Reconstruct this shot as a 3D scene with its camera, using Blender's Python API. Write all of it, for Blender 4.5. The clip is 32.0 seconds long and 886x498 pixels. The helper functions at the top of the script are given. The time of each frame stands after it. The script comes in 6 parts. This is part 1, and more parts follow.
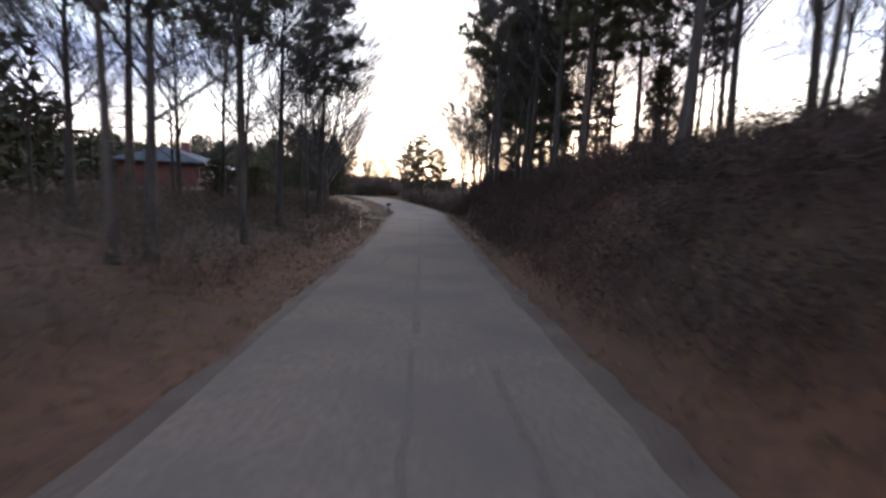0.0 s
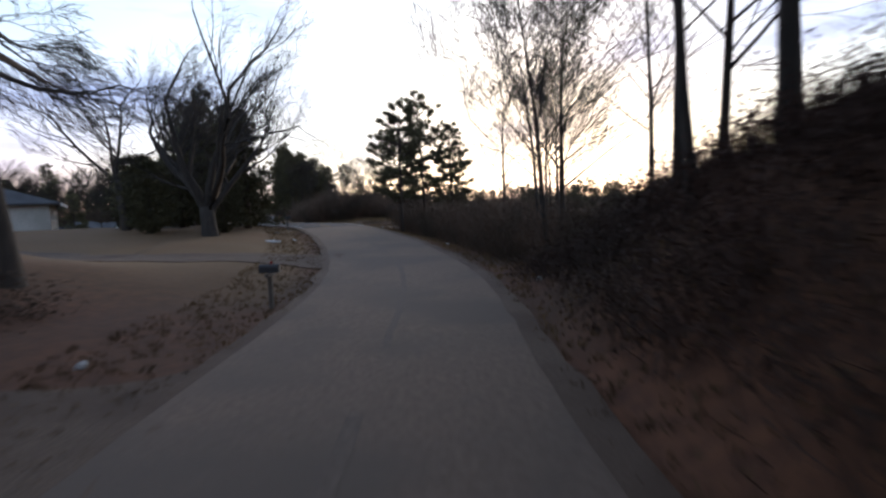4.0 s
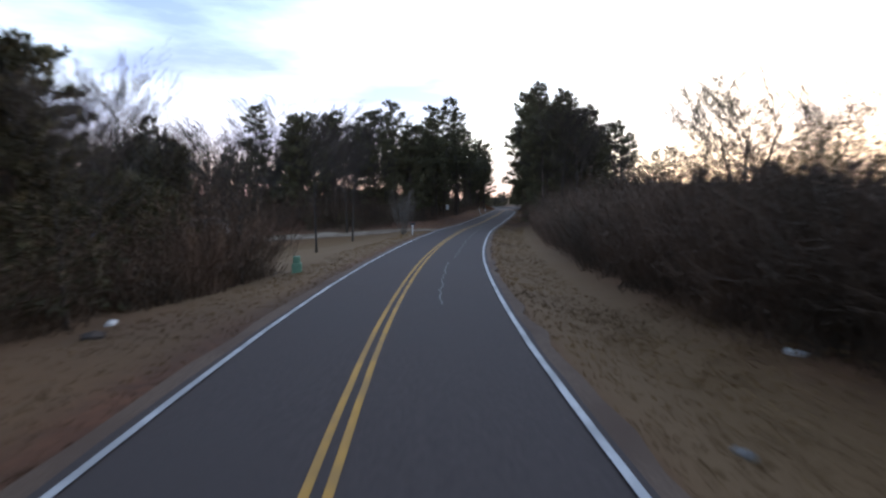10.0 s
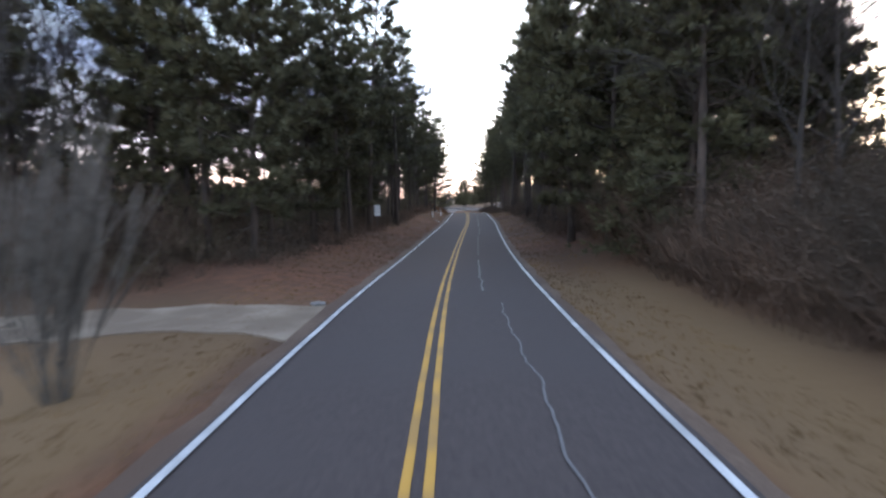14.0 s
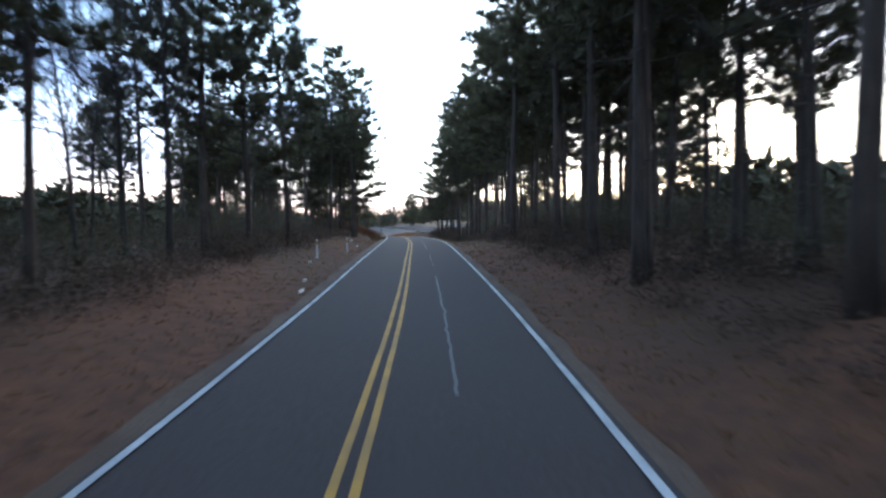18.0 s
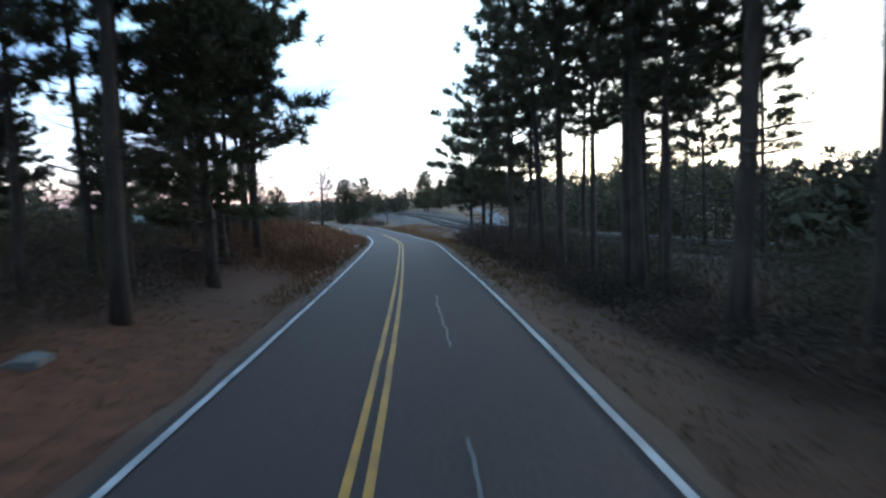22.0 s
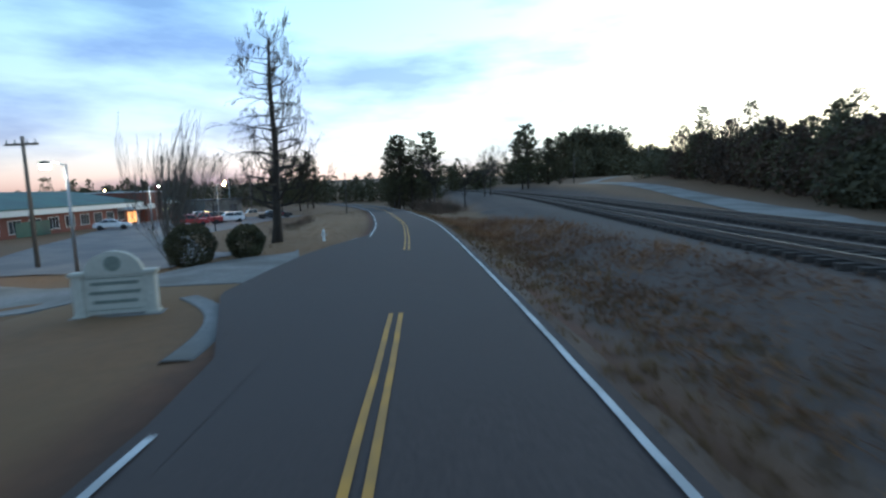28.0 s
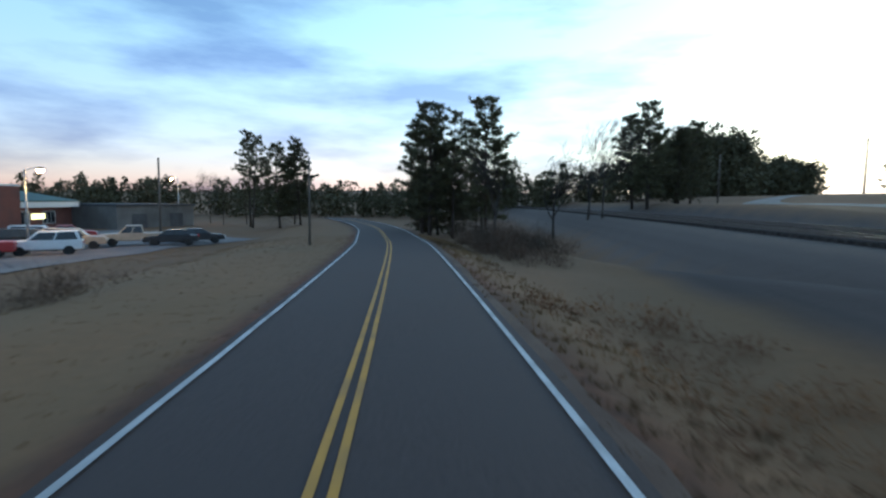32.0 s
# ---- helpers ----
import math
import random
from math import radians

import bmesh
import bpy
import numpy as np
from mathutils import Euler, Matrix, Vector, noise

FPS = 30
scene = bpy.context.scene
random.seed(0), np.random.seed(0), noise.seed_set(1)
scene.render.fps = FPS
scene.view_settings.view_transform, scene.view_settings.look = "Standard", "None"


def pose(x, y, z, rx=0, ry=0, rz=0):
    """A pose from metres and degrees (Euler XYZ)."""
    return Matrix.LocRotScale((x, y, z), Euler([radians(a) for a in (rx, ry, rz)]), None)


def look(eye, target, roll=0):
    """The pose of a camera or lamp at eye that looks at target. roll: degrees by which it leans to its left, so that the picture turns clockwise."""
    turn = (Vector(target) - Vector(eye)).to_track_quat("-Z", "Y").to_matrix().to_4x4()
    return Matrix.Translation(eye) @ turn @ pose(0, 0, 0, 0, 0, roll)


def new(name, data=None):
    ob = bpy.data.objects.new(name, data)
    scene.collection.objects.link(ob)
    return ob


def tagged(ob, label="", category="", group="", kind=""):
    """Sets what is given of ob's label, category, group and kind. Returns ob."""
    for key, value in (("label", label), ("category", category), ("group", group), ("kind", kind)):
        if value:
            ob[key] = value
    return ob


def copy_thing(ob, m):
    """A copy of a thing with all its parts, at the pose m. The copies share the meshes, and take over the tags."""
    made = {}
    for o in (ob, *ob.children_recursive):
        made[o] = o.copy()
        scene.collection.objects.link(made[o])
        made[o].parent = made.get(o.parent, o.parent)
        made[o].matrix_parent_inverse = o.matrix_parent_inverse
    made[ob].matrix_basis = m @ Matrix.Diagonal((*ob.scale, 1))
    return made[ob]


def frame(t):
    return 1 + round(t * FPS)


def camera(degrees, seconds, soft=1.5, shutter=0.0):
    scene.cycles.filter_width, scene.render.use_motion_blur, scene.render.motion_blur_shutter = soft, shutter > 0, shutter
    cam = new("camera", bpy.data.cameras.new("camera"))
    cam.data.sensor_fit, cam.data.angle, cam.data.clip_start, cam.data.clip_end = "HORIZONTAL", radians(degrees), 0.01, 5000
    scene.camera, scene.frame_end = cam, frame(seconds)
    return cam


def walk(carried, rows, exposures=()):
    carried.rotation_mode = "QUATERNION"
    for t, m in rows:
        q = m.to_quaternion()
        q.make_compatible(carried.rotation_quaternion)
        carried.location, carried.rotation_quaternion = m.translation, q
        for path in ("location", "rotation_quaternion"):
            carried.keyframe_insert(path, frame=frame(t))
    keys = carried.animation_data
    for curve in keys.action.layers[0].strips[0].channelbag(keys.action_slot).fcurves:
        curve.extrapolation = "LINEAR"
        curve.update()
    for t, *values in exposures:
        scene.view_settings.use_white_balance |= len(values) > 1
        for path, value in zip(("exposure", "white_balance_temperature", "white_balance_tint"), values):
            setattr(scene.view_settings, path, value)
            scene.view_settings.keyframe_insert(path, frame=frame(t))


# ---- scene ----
cam = camera(80, 32.0, 2.4, 0.5)
EXPOSE = [(0, 3.6, 6350, 17), (2, 3.4, 6250, 17), (3, 3.0, 6250, 16), (6, 2.4, 6150, 12), (7, 2.65, 6150, 13), (8, 2.1, 6050, 12), (9, 2.6, 6150, 14), (10, 3.2, 6250, 15),
          (11, 3.35, 6450, 16), (13, 3.8, 6550, 17), (15, 4.3, 6150, 13), (17, 4.2, 5850, 8), (18, 4.05, 5550, 5), (20, 3.75, 5250, 0), (22, 3.45, 5250, -2),
          (25, 2.6, 5150, -3), (28, 2.6, 5200, -5), (30, 2.65, 5200, -5), (32, 2.45, 5150, -6)]
PATH = [
    (0.0, -0.000, -0.000, 2.600, 83.95, 2.21, 0.07),
    (0.5, -0.134, 5.753, 2.514, 84.03, 1.98, 0.19),
    (1.0, -0.299, 11.510, 2.446, 84.28, 1.97, 0.40),
    (1.5, -0.445, 17.284, 2.395, 84.44, 1.83, 0.29),
    (2.0, -0.560, 23.057, 2.370, 84.61, 1.18, 0.15),
    (2.5, -0.688, 28.789, 2.392, 84.95, -0.18, 0.04),
    (3.0, -0.846, 34.426, 2.409, 85.14, -1.58, 0.37),
    (3.5, -1.026, 39.992, 2.494, 85.29, -2.19, 0.98),
    (5.5, -2.485, 62.012, 2.702, 87.24, -0.63, 8.32),
    (6.0, -3.572, 67.537, 2.901, 87.87, 0.33, 11.72),
    (6.5, -4.964, 73.061, 3.092, 87.67, 1.52, 13.84),
    (7.0, -6.710, 78.578, 3.295, 87.57, 1.78, 16.18),
    (7.5, -8.770, 84.071, 3.535, 87.52, 1.00, 18.82),
    (8.0, -10.983, 89.405, 3.782, 86.91, 0.58, 20.89),
    (8.5, -13.145, 94.582, 3.950, 86.98, 0.39, 23.08),
    (9.0, -15.483, 99.602, 3.961, 85.98, 0.22, 25.18),
    (9.5, -18.082, 104.557, 3.944, 85.54, -0.02, 27.26),
    (10.0, -20.823, 109.496, 3.957, 85.04, -0.22, 28.42),
    (10.5, -23.605, 114.430, 3.926, 84.77, -0.46, 28.53),
    (11.0, -26.361, 119.351, 3.880, 84.30, -0.25, 28.21),
    (11.5, -29.031, 124.269, 3.815, 84.05, -0.42, 27.66),
    (12.0, -31.571, 129.203, 3.760, 84.29, -0.87, 26.70),
    (12.5, -34.003, 134.144, 3.747, 84.50, -0.86, 25.47),
    (13.0, -36.368, 139.077, 3.752, 84.57, -0.37, 24.13),
    (13.5, -38.663, 143.943, 3.772, 84.74, -0.26, 23.26),
    (14.0, -40.863, 148.767, 3.788, 85.10, -0.72, 21.86),
    (14.5, -42.860, 153.713, 3.777, 84.95, -0.92, 19.82),
    (16.5, -49.993, 174.582, 3.731, 86.46, -0.48, 15.73),
    (17.0, -51.627, 180.009, 3.812, 86.53, -0.56, 15.46),
    (17.5, -53.267, 185.458, 3.896, 86.62, -0.69, 15.69),
    (18.0, -54.952, 190.916, 3.994, 86.95, -0.76, 16.34),
    (18.5, -56.711, 196.374, 4.103, 87.11, -0.58, 17.10),
    (19.0, -58.514, 201.841, 4.231, 87.26, 0.10, 17.43),
    (19.5, -60.344, 207.283, 4.376, 87.27, 0.71, 17.69),
    (20.0, -62.183, 212.637, 4.497, 86.82, 0.79, 17.98),
    (20.5, -64.021, 217.864, 4.601, 86.45, 0.49, 17.90),
    (21.0, -65.876, 222.970, 4.701, 86.05, -0.23, 17.85),
    (21.5, -67.688, 228.050, 4.749, 85.48, -1.24, 17.95),
    (22.0, -69.502, 233.099, 4.757, 85.03, -1.82, 18.10),
    (22.5, -71.335, 238.175, 4.706, 84.90, -0.70, 18.92),
    (23.0, -73.246, 243.262, 4.645, 84.98, 0.08, 19.54),
    (23.5, -75.239, 248.363, 4.575, 84.75, 0.19, 20.06),
    (24.0, -77.331, 253.493, 4.465, 84.36, 0.21, 20.63),
    (24.5, -79.512, 258.652, 4.375, 84.13, 0.94, 21.04),
    (25.0, -81.712, 263.825, 4.284, 83.78, 1.64, 21.42),
    (25.5, -83.898, 268.996, 4.228, 83.64, 1.97, 21.94),
    (27.5, -93.339, 289.537, 3.413, 83.27, -1.34, 26.03),
    (28.0, -96.139, 294.761, 3.286, 83.06, -1.76, 26.95),
    (28.5, -99.003, 300.091, 3.190, 82.80, -1.66, 27.61),
    (29.0, -101.976, 305.409, 3.112, 82.98, -1.03, 28.46),
    (29.5, -104.999, 310.635, 2.947, 83.31, 0.10, 29.09),
    (30.0, -107.964, 315.889, 2.780, 83.62, 0.36, 29.40),
    (30.5, -111.014, 321.008, 2.686, 84.16, 0.35, 29.56),
    (31.0, -114.073, 326.089, 2.611, 84.38, 0.48, 29.82),
    (31.5, -117.155, 331.171, 2.544, 84.70, 0.37, 30.20),
    (32.0, -120.295, 336.205, 2.511, 84.83, 0.71, 31.00),
]
walk(cam, [(t, pose(x, y, z, rx, 0, rz) @ pose(0, 0, 0, 0, 0, roll)) for t, x, y, z, rx, roll, rz in PATH], EXPOSE)

SKY = 0.15


# ---------------------------------------------------------------- sky and sun
SUN_HEADING, SUN_UP = -11.0, 4.0
wd = bpy.data.worlds.new("dusk_sky")
scene.world = wd
wd.use_nodes = True
_n, _l = wd.node_tree.nodes, wd.node_tree.links
_bg = _n["Background"]
_sky = _n.new("ShaderNodeTexSky")
_sky.sky_type, _sky.sun_disc = "NISHITA", False
_sky.sun_elevation, _sky.sun_rotation = radians(SUN_UP), radians(-SUN_HEADING)
_sky.air_density, _sky.dust_density, _sky.ozone_density = 1.0, 1.0, 2.0
_tc = _n.new("ShaderNodeTexCoord")
_mp = _n.new("ShaderNodeMapping")
_mp.inputs["Scale"].default_value = (1.6, 1.6, 7.0)
_cl = _n.new("ShaderNodeTexNoise")
_cl.inputs["Scale"].default_value, _cl.inputs["Detail"].default_value, _cl.inputs["Roughness"].default_value = 1.7, 7, .55
_rp = _n.new("ShaderNodeValToRGB")
_rp.color_ramp.elements[0].position, _rp.color_ramp.elements[1].position = .42, .66
_mx = _n.new("ShaderNodeMixRGB")
_mx.blend_type = "MULTIPLY"
_mx.inputs[2].default_value = (.5, .53, .68, 1)
_l.new(_tc.outputs["Generated"], _mp.inputs[0])
_l.new(_mp.outputs[0], _cl.inputs["Vector"])
_l.new(_cl.outputs[0], _rp.inputs[0])
_l.new(_rp.outputs[0], _mx.inputs[0])
_hs = _n.new("ShaderNodeHueSaturation")
_hs.inputs["Saturation"].default_value = .66
_l.new(_sky.outputs[0], _hs.inputs["Color"])
# thin high cloud evens out the glow round the sun
_bw = _n.new("ShaderNodeRGBToBW")
_l.new(_hs.outputs[0], _bw.inputs[0])
_ev = _n.new("ShaderNodeMath")
_ev.operation = "MULTIPLY_ADD"
_ev.inputs[1].default_value, _ev.inputs[2].default_value = 1 / 4, 1.0
_l.new(_bw.outputs[0], _ev.inputs[0])
_in = _n.new("ShaderNodeMath")
_in.operation = "DIVIDE"
_in.inputs[0].default_value = 1.0
_l.new(_ev.outputs[0], _in.inputs[1])
_vs = _n.new("ShaderNodeVectorMath")
_vs.operation = "SCALE"
_l.new(_hs.outputs[0], _vs.inputs[0])
_l.new(_in.outputs[0], _vs.inputs["Scale"])
_l.new(_vs.outputs[0], _mx.inputs[1])
_sx = _n.new("ShaderNodeSeparateXYZ")
_l.new(_tc.outputs["Generated"], _sx.inputs[0])
_lo = _n.new("ShaderNodeMapRange")
_lo.inputs["From Min"].default_value, _lo.inputs["From Max"].default_value = .3, .02
_l.new(_sx.outputs["Z"], _lo.inputs["Value"])
_dt = _n.new("ShaderNodeVectorMath")
_dt.operation = "DOT_PRODUCT"
_dt.inputs[1].default_value = (-math.sin(radians(SUN_HEADING)), math.cos(radians(SUN_HEADING)), 0)
_l.new(_tc.outputs["Generated"], _dt.inputs[0])
_aw = _n.new("ShaderNodeMapRange")
_aw.inputs["From Min"].default_value, _aw.inputs["From Max"].default_value = .92, .6
_l.new(_dt.outputs["Value"], _aw.inputs["Value"])
_pk = _n.new("ShaderNodeMath")
_pk.operation = "MULTIPLY"
_l.new(_lo.outputs[0], _pk.inputs[0])
_l.new(_aw.outputs[0], _pk.inputs[1])
_bt = _n.new("ShaderNodeMixRGB")
_bt.blend_type = "MULTIPLY"
_bt.inputs[2].default_value = (1.12, .86, 1.12, 1)
_l.new(_pk.outputs[0], _bt.inputs[0])
_l.new(_mx.outputs[0], _bt.inputs[1])
_l.new(_bt.outputs[0], _bg.inputs[0])
_bg.inputs[1].default_value = SKY
sun = new("sun", bpy.data.lights.new("sun", "SUN"))
sun.data.energy, sun.data.angle, sun.data.color = .3, radians(12), (1, .78, .55)
sun.matrix_basis = look((0, 0, 0), (math.sin(radians(SUN_HEADING)), -math.cos(radians(SUN_HEADING)), -math.tan(radians(SUN_UP))))


# ---------------------------------------------------------------- materials
def mat(name, c1, c2, rough=.9, scale=4.0, bump=.3, c3=None, big=.4, metal=0.0, rand=0.0, detail=6, stretch=None):
    """Two colours mixed by fine noise, a third by large stains; bump from the fine noise."""
    m = bpy.data.materials.new(name)
    m.use_nodes = True
    nt = m.node_tree
    N, L = nt.nodes, nt.links
    b = N["Principled BSDF"]
    b.inputs["Roughness"].default_value, b.inputs["Metallic"].default_value = rough, metal
    tc = N.new("ShaderNodeTexCoord")
    co = tc.outputs["Object"]
    if stretch:
        mp = N.new("ShaderNodeMapping")
        mp.inputs["Scale"].default_value = stretch
        L.new(co, mp.inputs[0])
        co = mp.outputs[0]
    n1 = N.new("ShaderNodeTexNoise")
    n1.inputs["Scale"].default_value, n1.inputs["Detail"].default_value, n1.inputs["Roughness"].default_value = scale, detail, .65
    L.new(co, n1.inputs["Vector"])
    r1 = N.new("ShaderNodeValToRGB")
    r1.color_ramp.elements[0].position, r1.color_ramp.elements[1].position = .32, .68
    r1.color_ramp.elements[0].color, r1.color_ramp.elements[1].color = (*c1, 1), (*c2, 1)
    L.new(n1.outputs[0], r1.inputs[0])
    col = r1.outputs[0]
    if c3:
        n2 = N.new("ShaderNodeTexNoise")
        n2.inputs["Scale"].default_value, n2.inputs["Detail"].default_value = scale * big * .12, 4
        L.new(co, n2.inputs["Vector"])
        r2 = N.new("ShaderNodeValToRGB")
        r2.color_ramp.elements[0].position, r2.color_ramp.elements[1].position = .42, .62
        L.new(n2.outputs[0], r2.inputs[0])
        mx = N.new("ShaderNodeMixRGB")
        L.new(r2.outputs[0], mx.inputs[0])
        L.new(col, mx.inputs[1])
        mx.inputs[2].default_value = (*c3, 1)
        col = mx.outputs[0]
    if rand:
        oi = N.new("ShaderNodeObjectInfo")
        hs = N.new("ShaderNodeHueSaturation")
        ma = N.new("ShaderNodeMath")
        ma.operation = "MULTIPLY_ADD"
        ma.inputs[1].default_value, ma.inputs[2].default_value = rand * 2, 1 - rand
        L.new(oi.outputs["Random"], ma.inputs[0])
        L.new(ma.outputs[0], hs.inputs["Value"])
        L.new(col, hs.inputs["Color"])
        col = hs.outputs[0]
    L.new(col, b.inputs["Base Color"])
    if bump:
        bp = N.new("ShaderNodeBump")
        bp.inputs["Strength"].default_value, bp.inputs["Distance"].default_value = bump, .02
        L.new(n1.outputs[0], bp.inputs["Height"])
        L.new(bp.outputs[0], b.inputs["Normal"])
    return m


def lamp_mat(name, colour, power):
    m = bpy.data.materials.new(name)
    m.use_nodes = True
    b = m.node_tree.nodes["Principled BSDF"]
    b.inputs["Emission Color"].default_value, b.inputs["Emission Strength"].default_value = (*colour, 1), power
    b.inputs["Base Color"].default_value = (*colour, 1)
    return m


M_OLD = mat("old_asphalt", (.122, .08, .054), (.21, .143, .101), .9, 9, .5, (.125, .09, .066), .25)
M_NEW = mat("new_asphalt", (.037, .027, .024), (.069, .052, .046), .88, 14, .5, (.053, .041, .037), .12)
M_WHITE = mat("white_line", (.42, .42, .42), (.66, .66, .64), .7, 20, .2, (.36, .36, .35), .5)
M_YELLOW = mat("yellow_line", (.42, .22, .03), (.56, .3, .04), .7, 20, .2, (.34, .19, .045), .5)
M_SEAL = mat("crack_sealant", (.085, .08, .077), (.18, .175, .17), .7, 12, .2)
M_TAR = mat("dark_seam", (.085, .058, .04), (.145, .1, .072), .8, 10, .2)
M_GRAVEL = mat("shoulder_gravel", (.08, .05, .033), (.17, .115, .076), .95, 18, .8, (.09, .055, .035), .2)
M_BARK = mat("pine_bark", (.029, .021, .016), (.086, .062, .047), .95, 5, .8, None, .4, 0, .25, 6, (1, 1, .25))
M_BARK2 = mat("grey_bark", (.022, .018, .014), (.062, .049, .039), .95, 5, .7, None, .4, 0, .25, 6, (1, 1, .25))
M_NEEDLE = mat("pine_needles", (.055, .053, .025), (.124, .114, .052), .8, 1.2, 0, None, .4, 0, .25)
M_CEDAR = mat("cedar_foliage", (.044, .040, .018), (.104, .091, .039), .85, 1.5, 0, None, .4, 0, .2)
M_TWIG = mat("brush_twigs", (.061, .037, .024), (.152, .092, .056), .95, .8, 0, (.05, .035, .021), 3, 0, .2)
# reddish twigs for the right bank; shade below its trees is put into the colour
M_BRAMBLE_SHADED = mat("shaded_bank_brambles", (.03, .015, .01), (.08, .04, .026), .95, .8, 0, (.036, .021, .013), 3, 0, .2)
M_LEAFY = mat("evergreen_brush", (.045, .043, .020), (.112, .095, .043), .9, .8, 0, (.085, .055, .033), 3)
M_PALE = mat("pale_stems", (.075, .064, .051), (.150, .128, .105), .95, 5, .4, None, .4, 0, .2)
M_STRAW = mat("dry_grass", (.14, .08, .032), (.26, .16, .068), .95, .5, 0, (.10, .06, .026), 3)
M_SEDGE = mat("broom_sedge", (.17, .073, .028), (.32, .165, .065), .95, .6, 0, (.13, .06, .026), 3)


# the road's middle line, every 15 m
ROAD = [(1.6, -40, 0.6), (1, -25, 0.37), (0.36, -10, 0.15), (-0.25, 5, -0.08), (-0.9, 20, -0.22), (-1.5, 35, -0.18), (-2.4, 49.9, -0.02),
        (-3.3, 64.9, 0.2), (-7.1, 79.4, 0.73), (-12.84, 93.28, 1.32), (-20, 106.45, 1.35), (-27.47, 119.41, 1.27), (-34.2, 132.8, 1.15), (-40.1, 146.6, 1.18),
        (-45.5, 160.6, 1.16), (-50.4, 174.8, 1.13), (-55.04, 189.05, 1.36), (-59.6, 203.3, 1.68), (-64.5, 217.5, 2), (-69.5, 231.7, 2.16), (-74.79, 245.66, 2.01),
        (-80.4, 259.6, 1.75), (-86.2, 273.5, 1.46), (-92.6, 287, 0.9), (-99.7, 300.2, 0.58), (-107.1, 313.3, 0.25), (-114.7, 326.2, 0.01), (-122.8, 338.8, -0.12),
        (-140.2, 363.1, -0.5), (-149.6, 374.9, -0.75), (-159.2, 386.4, -0.95), (-169.5, 397.3, -1.1), (-180.5, 407.5, -1.2), (-192, 417.2, -1.3), (-203.8, 426.5, -1.4)]
KN = np.array(ROAD, float)


def road_at(s):
    u = (s + 40) / 15
    k = int(min(max(math.floor(u), 0), len(KN) - 2))
    v = u - k

    def tan(i):
        a, b = max(i - 1, 0), min(i + 1, len(KN) - 1)
        return (KN[b] - KN[a]) / (b - a)
    return ((2 * v**3 - 3 * v**2 + 1) * KN[k] + (v**3 - 2 * v * v + v) * tan(k)
            + (3 * v * v - 2 * v**3) * KN[k + 1] + (v**3 - v * v) * tan(k + 1))


S0, S1, DS = -40.0, 470.0, 0.5
RS = np.arange(S0, S1 - 1, DS)
RP = np.array([road_at(s) for s in RS])
RT = np.gradient(RP[:, :2], axis=0)
RT /= np.linalg.norm(RT, axis=1)[:, None]
RN = np.stack([RT[:, 1], -RT[:, 0]], 1)


def heading(s):
    k = int(np.clip(round((s - S0) / DS), 0, len(RS) - 1))
    return math.degrees(math.atan2(-RT[k, 0], RT[k, 1]))


def sm(x, a, b):
    u = np.clip((np.asarray(x, float) - a) / (b - a), 0, 1)
    return u * u * (3 - 2 * u)


def span(s, a, b, soft=8.0):
    return sm(s, a - soft, a + soft) * (1 - sm(s, b - soft, b + soft))


def fnoise(x, y):
    return (np.sin(x * .31 + 1.3 * np.sin(y * .23)) + np.sin(y * .37 + 1.7 * np.sin(x * .19)) + .5 * np.sin(x * .9 + y * .7) + .5 * np.sin(y * 1.1 - x * .6)) / 3


def profile(s, d):
    """Height of the ground over the road, s metres along it and d metres to its right."""
    s, d = np.asarray(s, float), np.asarray(d, float)
    r, l = np.maximum(d, 0), np.maximum(-d, 0)
    edge = -.06 - .06 * sm(np.abs(d), 2.5, 3.2)
    # right side
    h = span(s, -80, 60, 7) * (3.5 * sm(r, 3.2, 6.8) + .16 * np.clip(r - 6.8, 0, 9))
    h = h + span(s, 66, 108) * (-.35 * sm(r, 3.2, 5) - .6 * sm(r, 8, 25))
    h = h + span(s, 106, 185) * (-.3 * sm(r, 3.2, 5) + .4 * sm(r, 5, 9) - 1.2 * sm(r, 10, 28))
    h = h + span(s, 182, 250, 12) * (1.2 * sm(r, 3.5, 9) - .03 * np.maximum(r - 12, 0))
    h = h + span(s, 250, 300, 12) * (-.35 * sm(r, 3.2, 6) - .5 * sm(r, 7, 12))
    h = h + sm(s, 288, 312) * (-.55 * sm(r, 3, 6.5))
    # left side
    h = h + span(s, -80, 47, 6) * (.9 * sm(l, 3.2, 8) + .04 * np.maximum(l - 8, 0))
    h = h + span(s, 47, 68, 6) * (.3 * sm(l, 3.5, 7) + 2.0 * sm(l, 6, 18))
    h = h + span(s, 66, 124) * (.3 * sm(l, 3.2, 8) + .03 * np.minimum(np.maximum(l - 8, 0), 35))
    h = h + span(s, 126, 172, 9) * (-.15 * np.minimum(np.maximum(l - 4.5, 0), 20) - .02 * np.maximum(l - 24.5, 0))
    h = h + span(s, 172, 268) * (.75 * sm(l, 3.2, 8) + .01 * np.maximum(l - 8, 0))
    h = h + span(s, 268, 314, 6) * (1.5 * sm(l, 3.4, 8.5) - .7 * sm(l, 12, 22))
    h = h + sm(s, 314, 330) * (-.15 * sm(l, 3, 5) - .75 * sm(l, 8, 15) + .35 * sm(s, 385, 420) * sm(l, 15, 22))
    rough = fnoise(np.asarray(s) * 1.3, d * 1.5) * .09 * sm(np.abs(d), 3, 6)
    return h + edge + rough


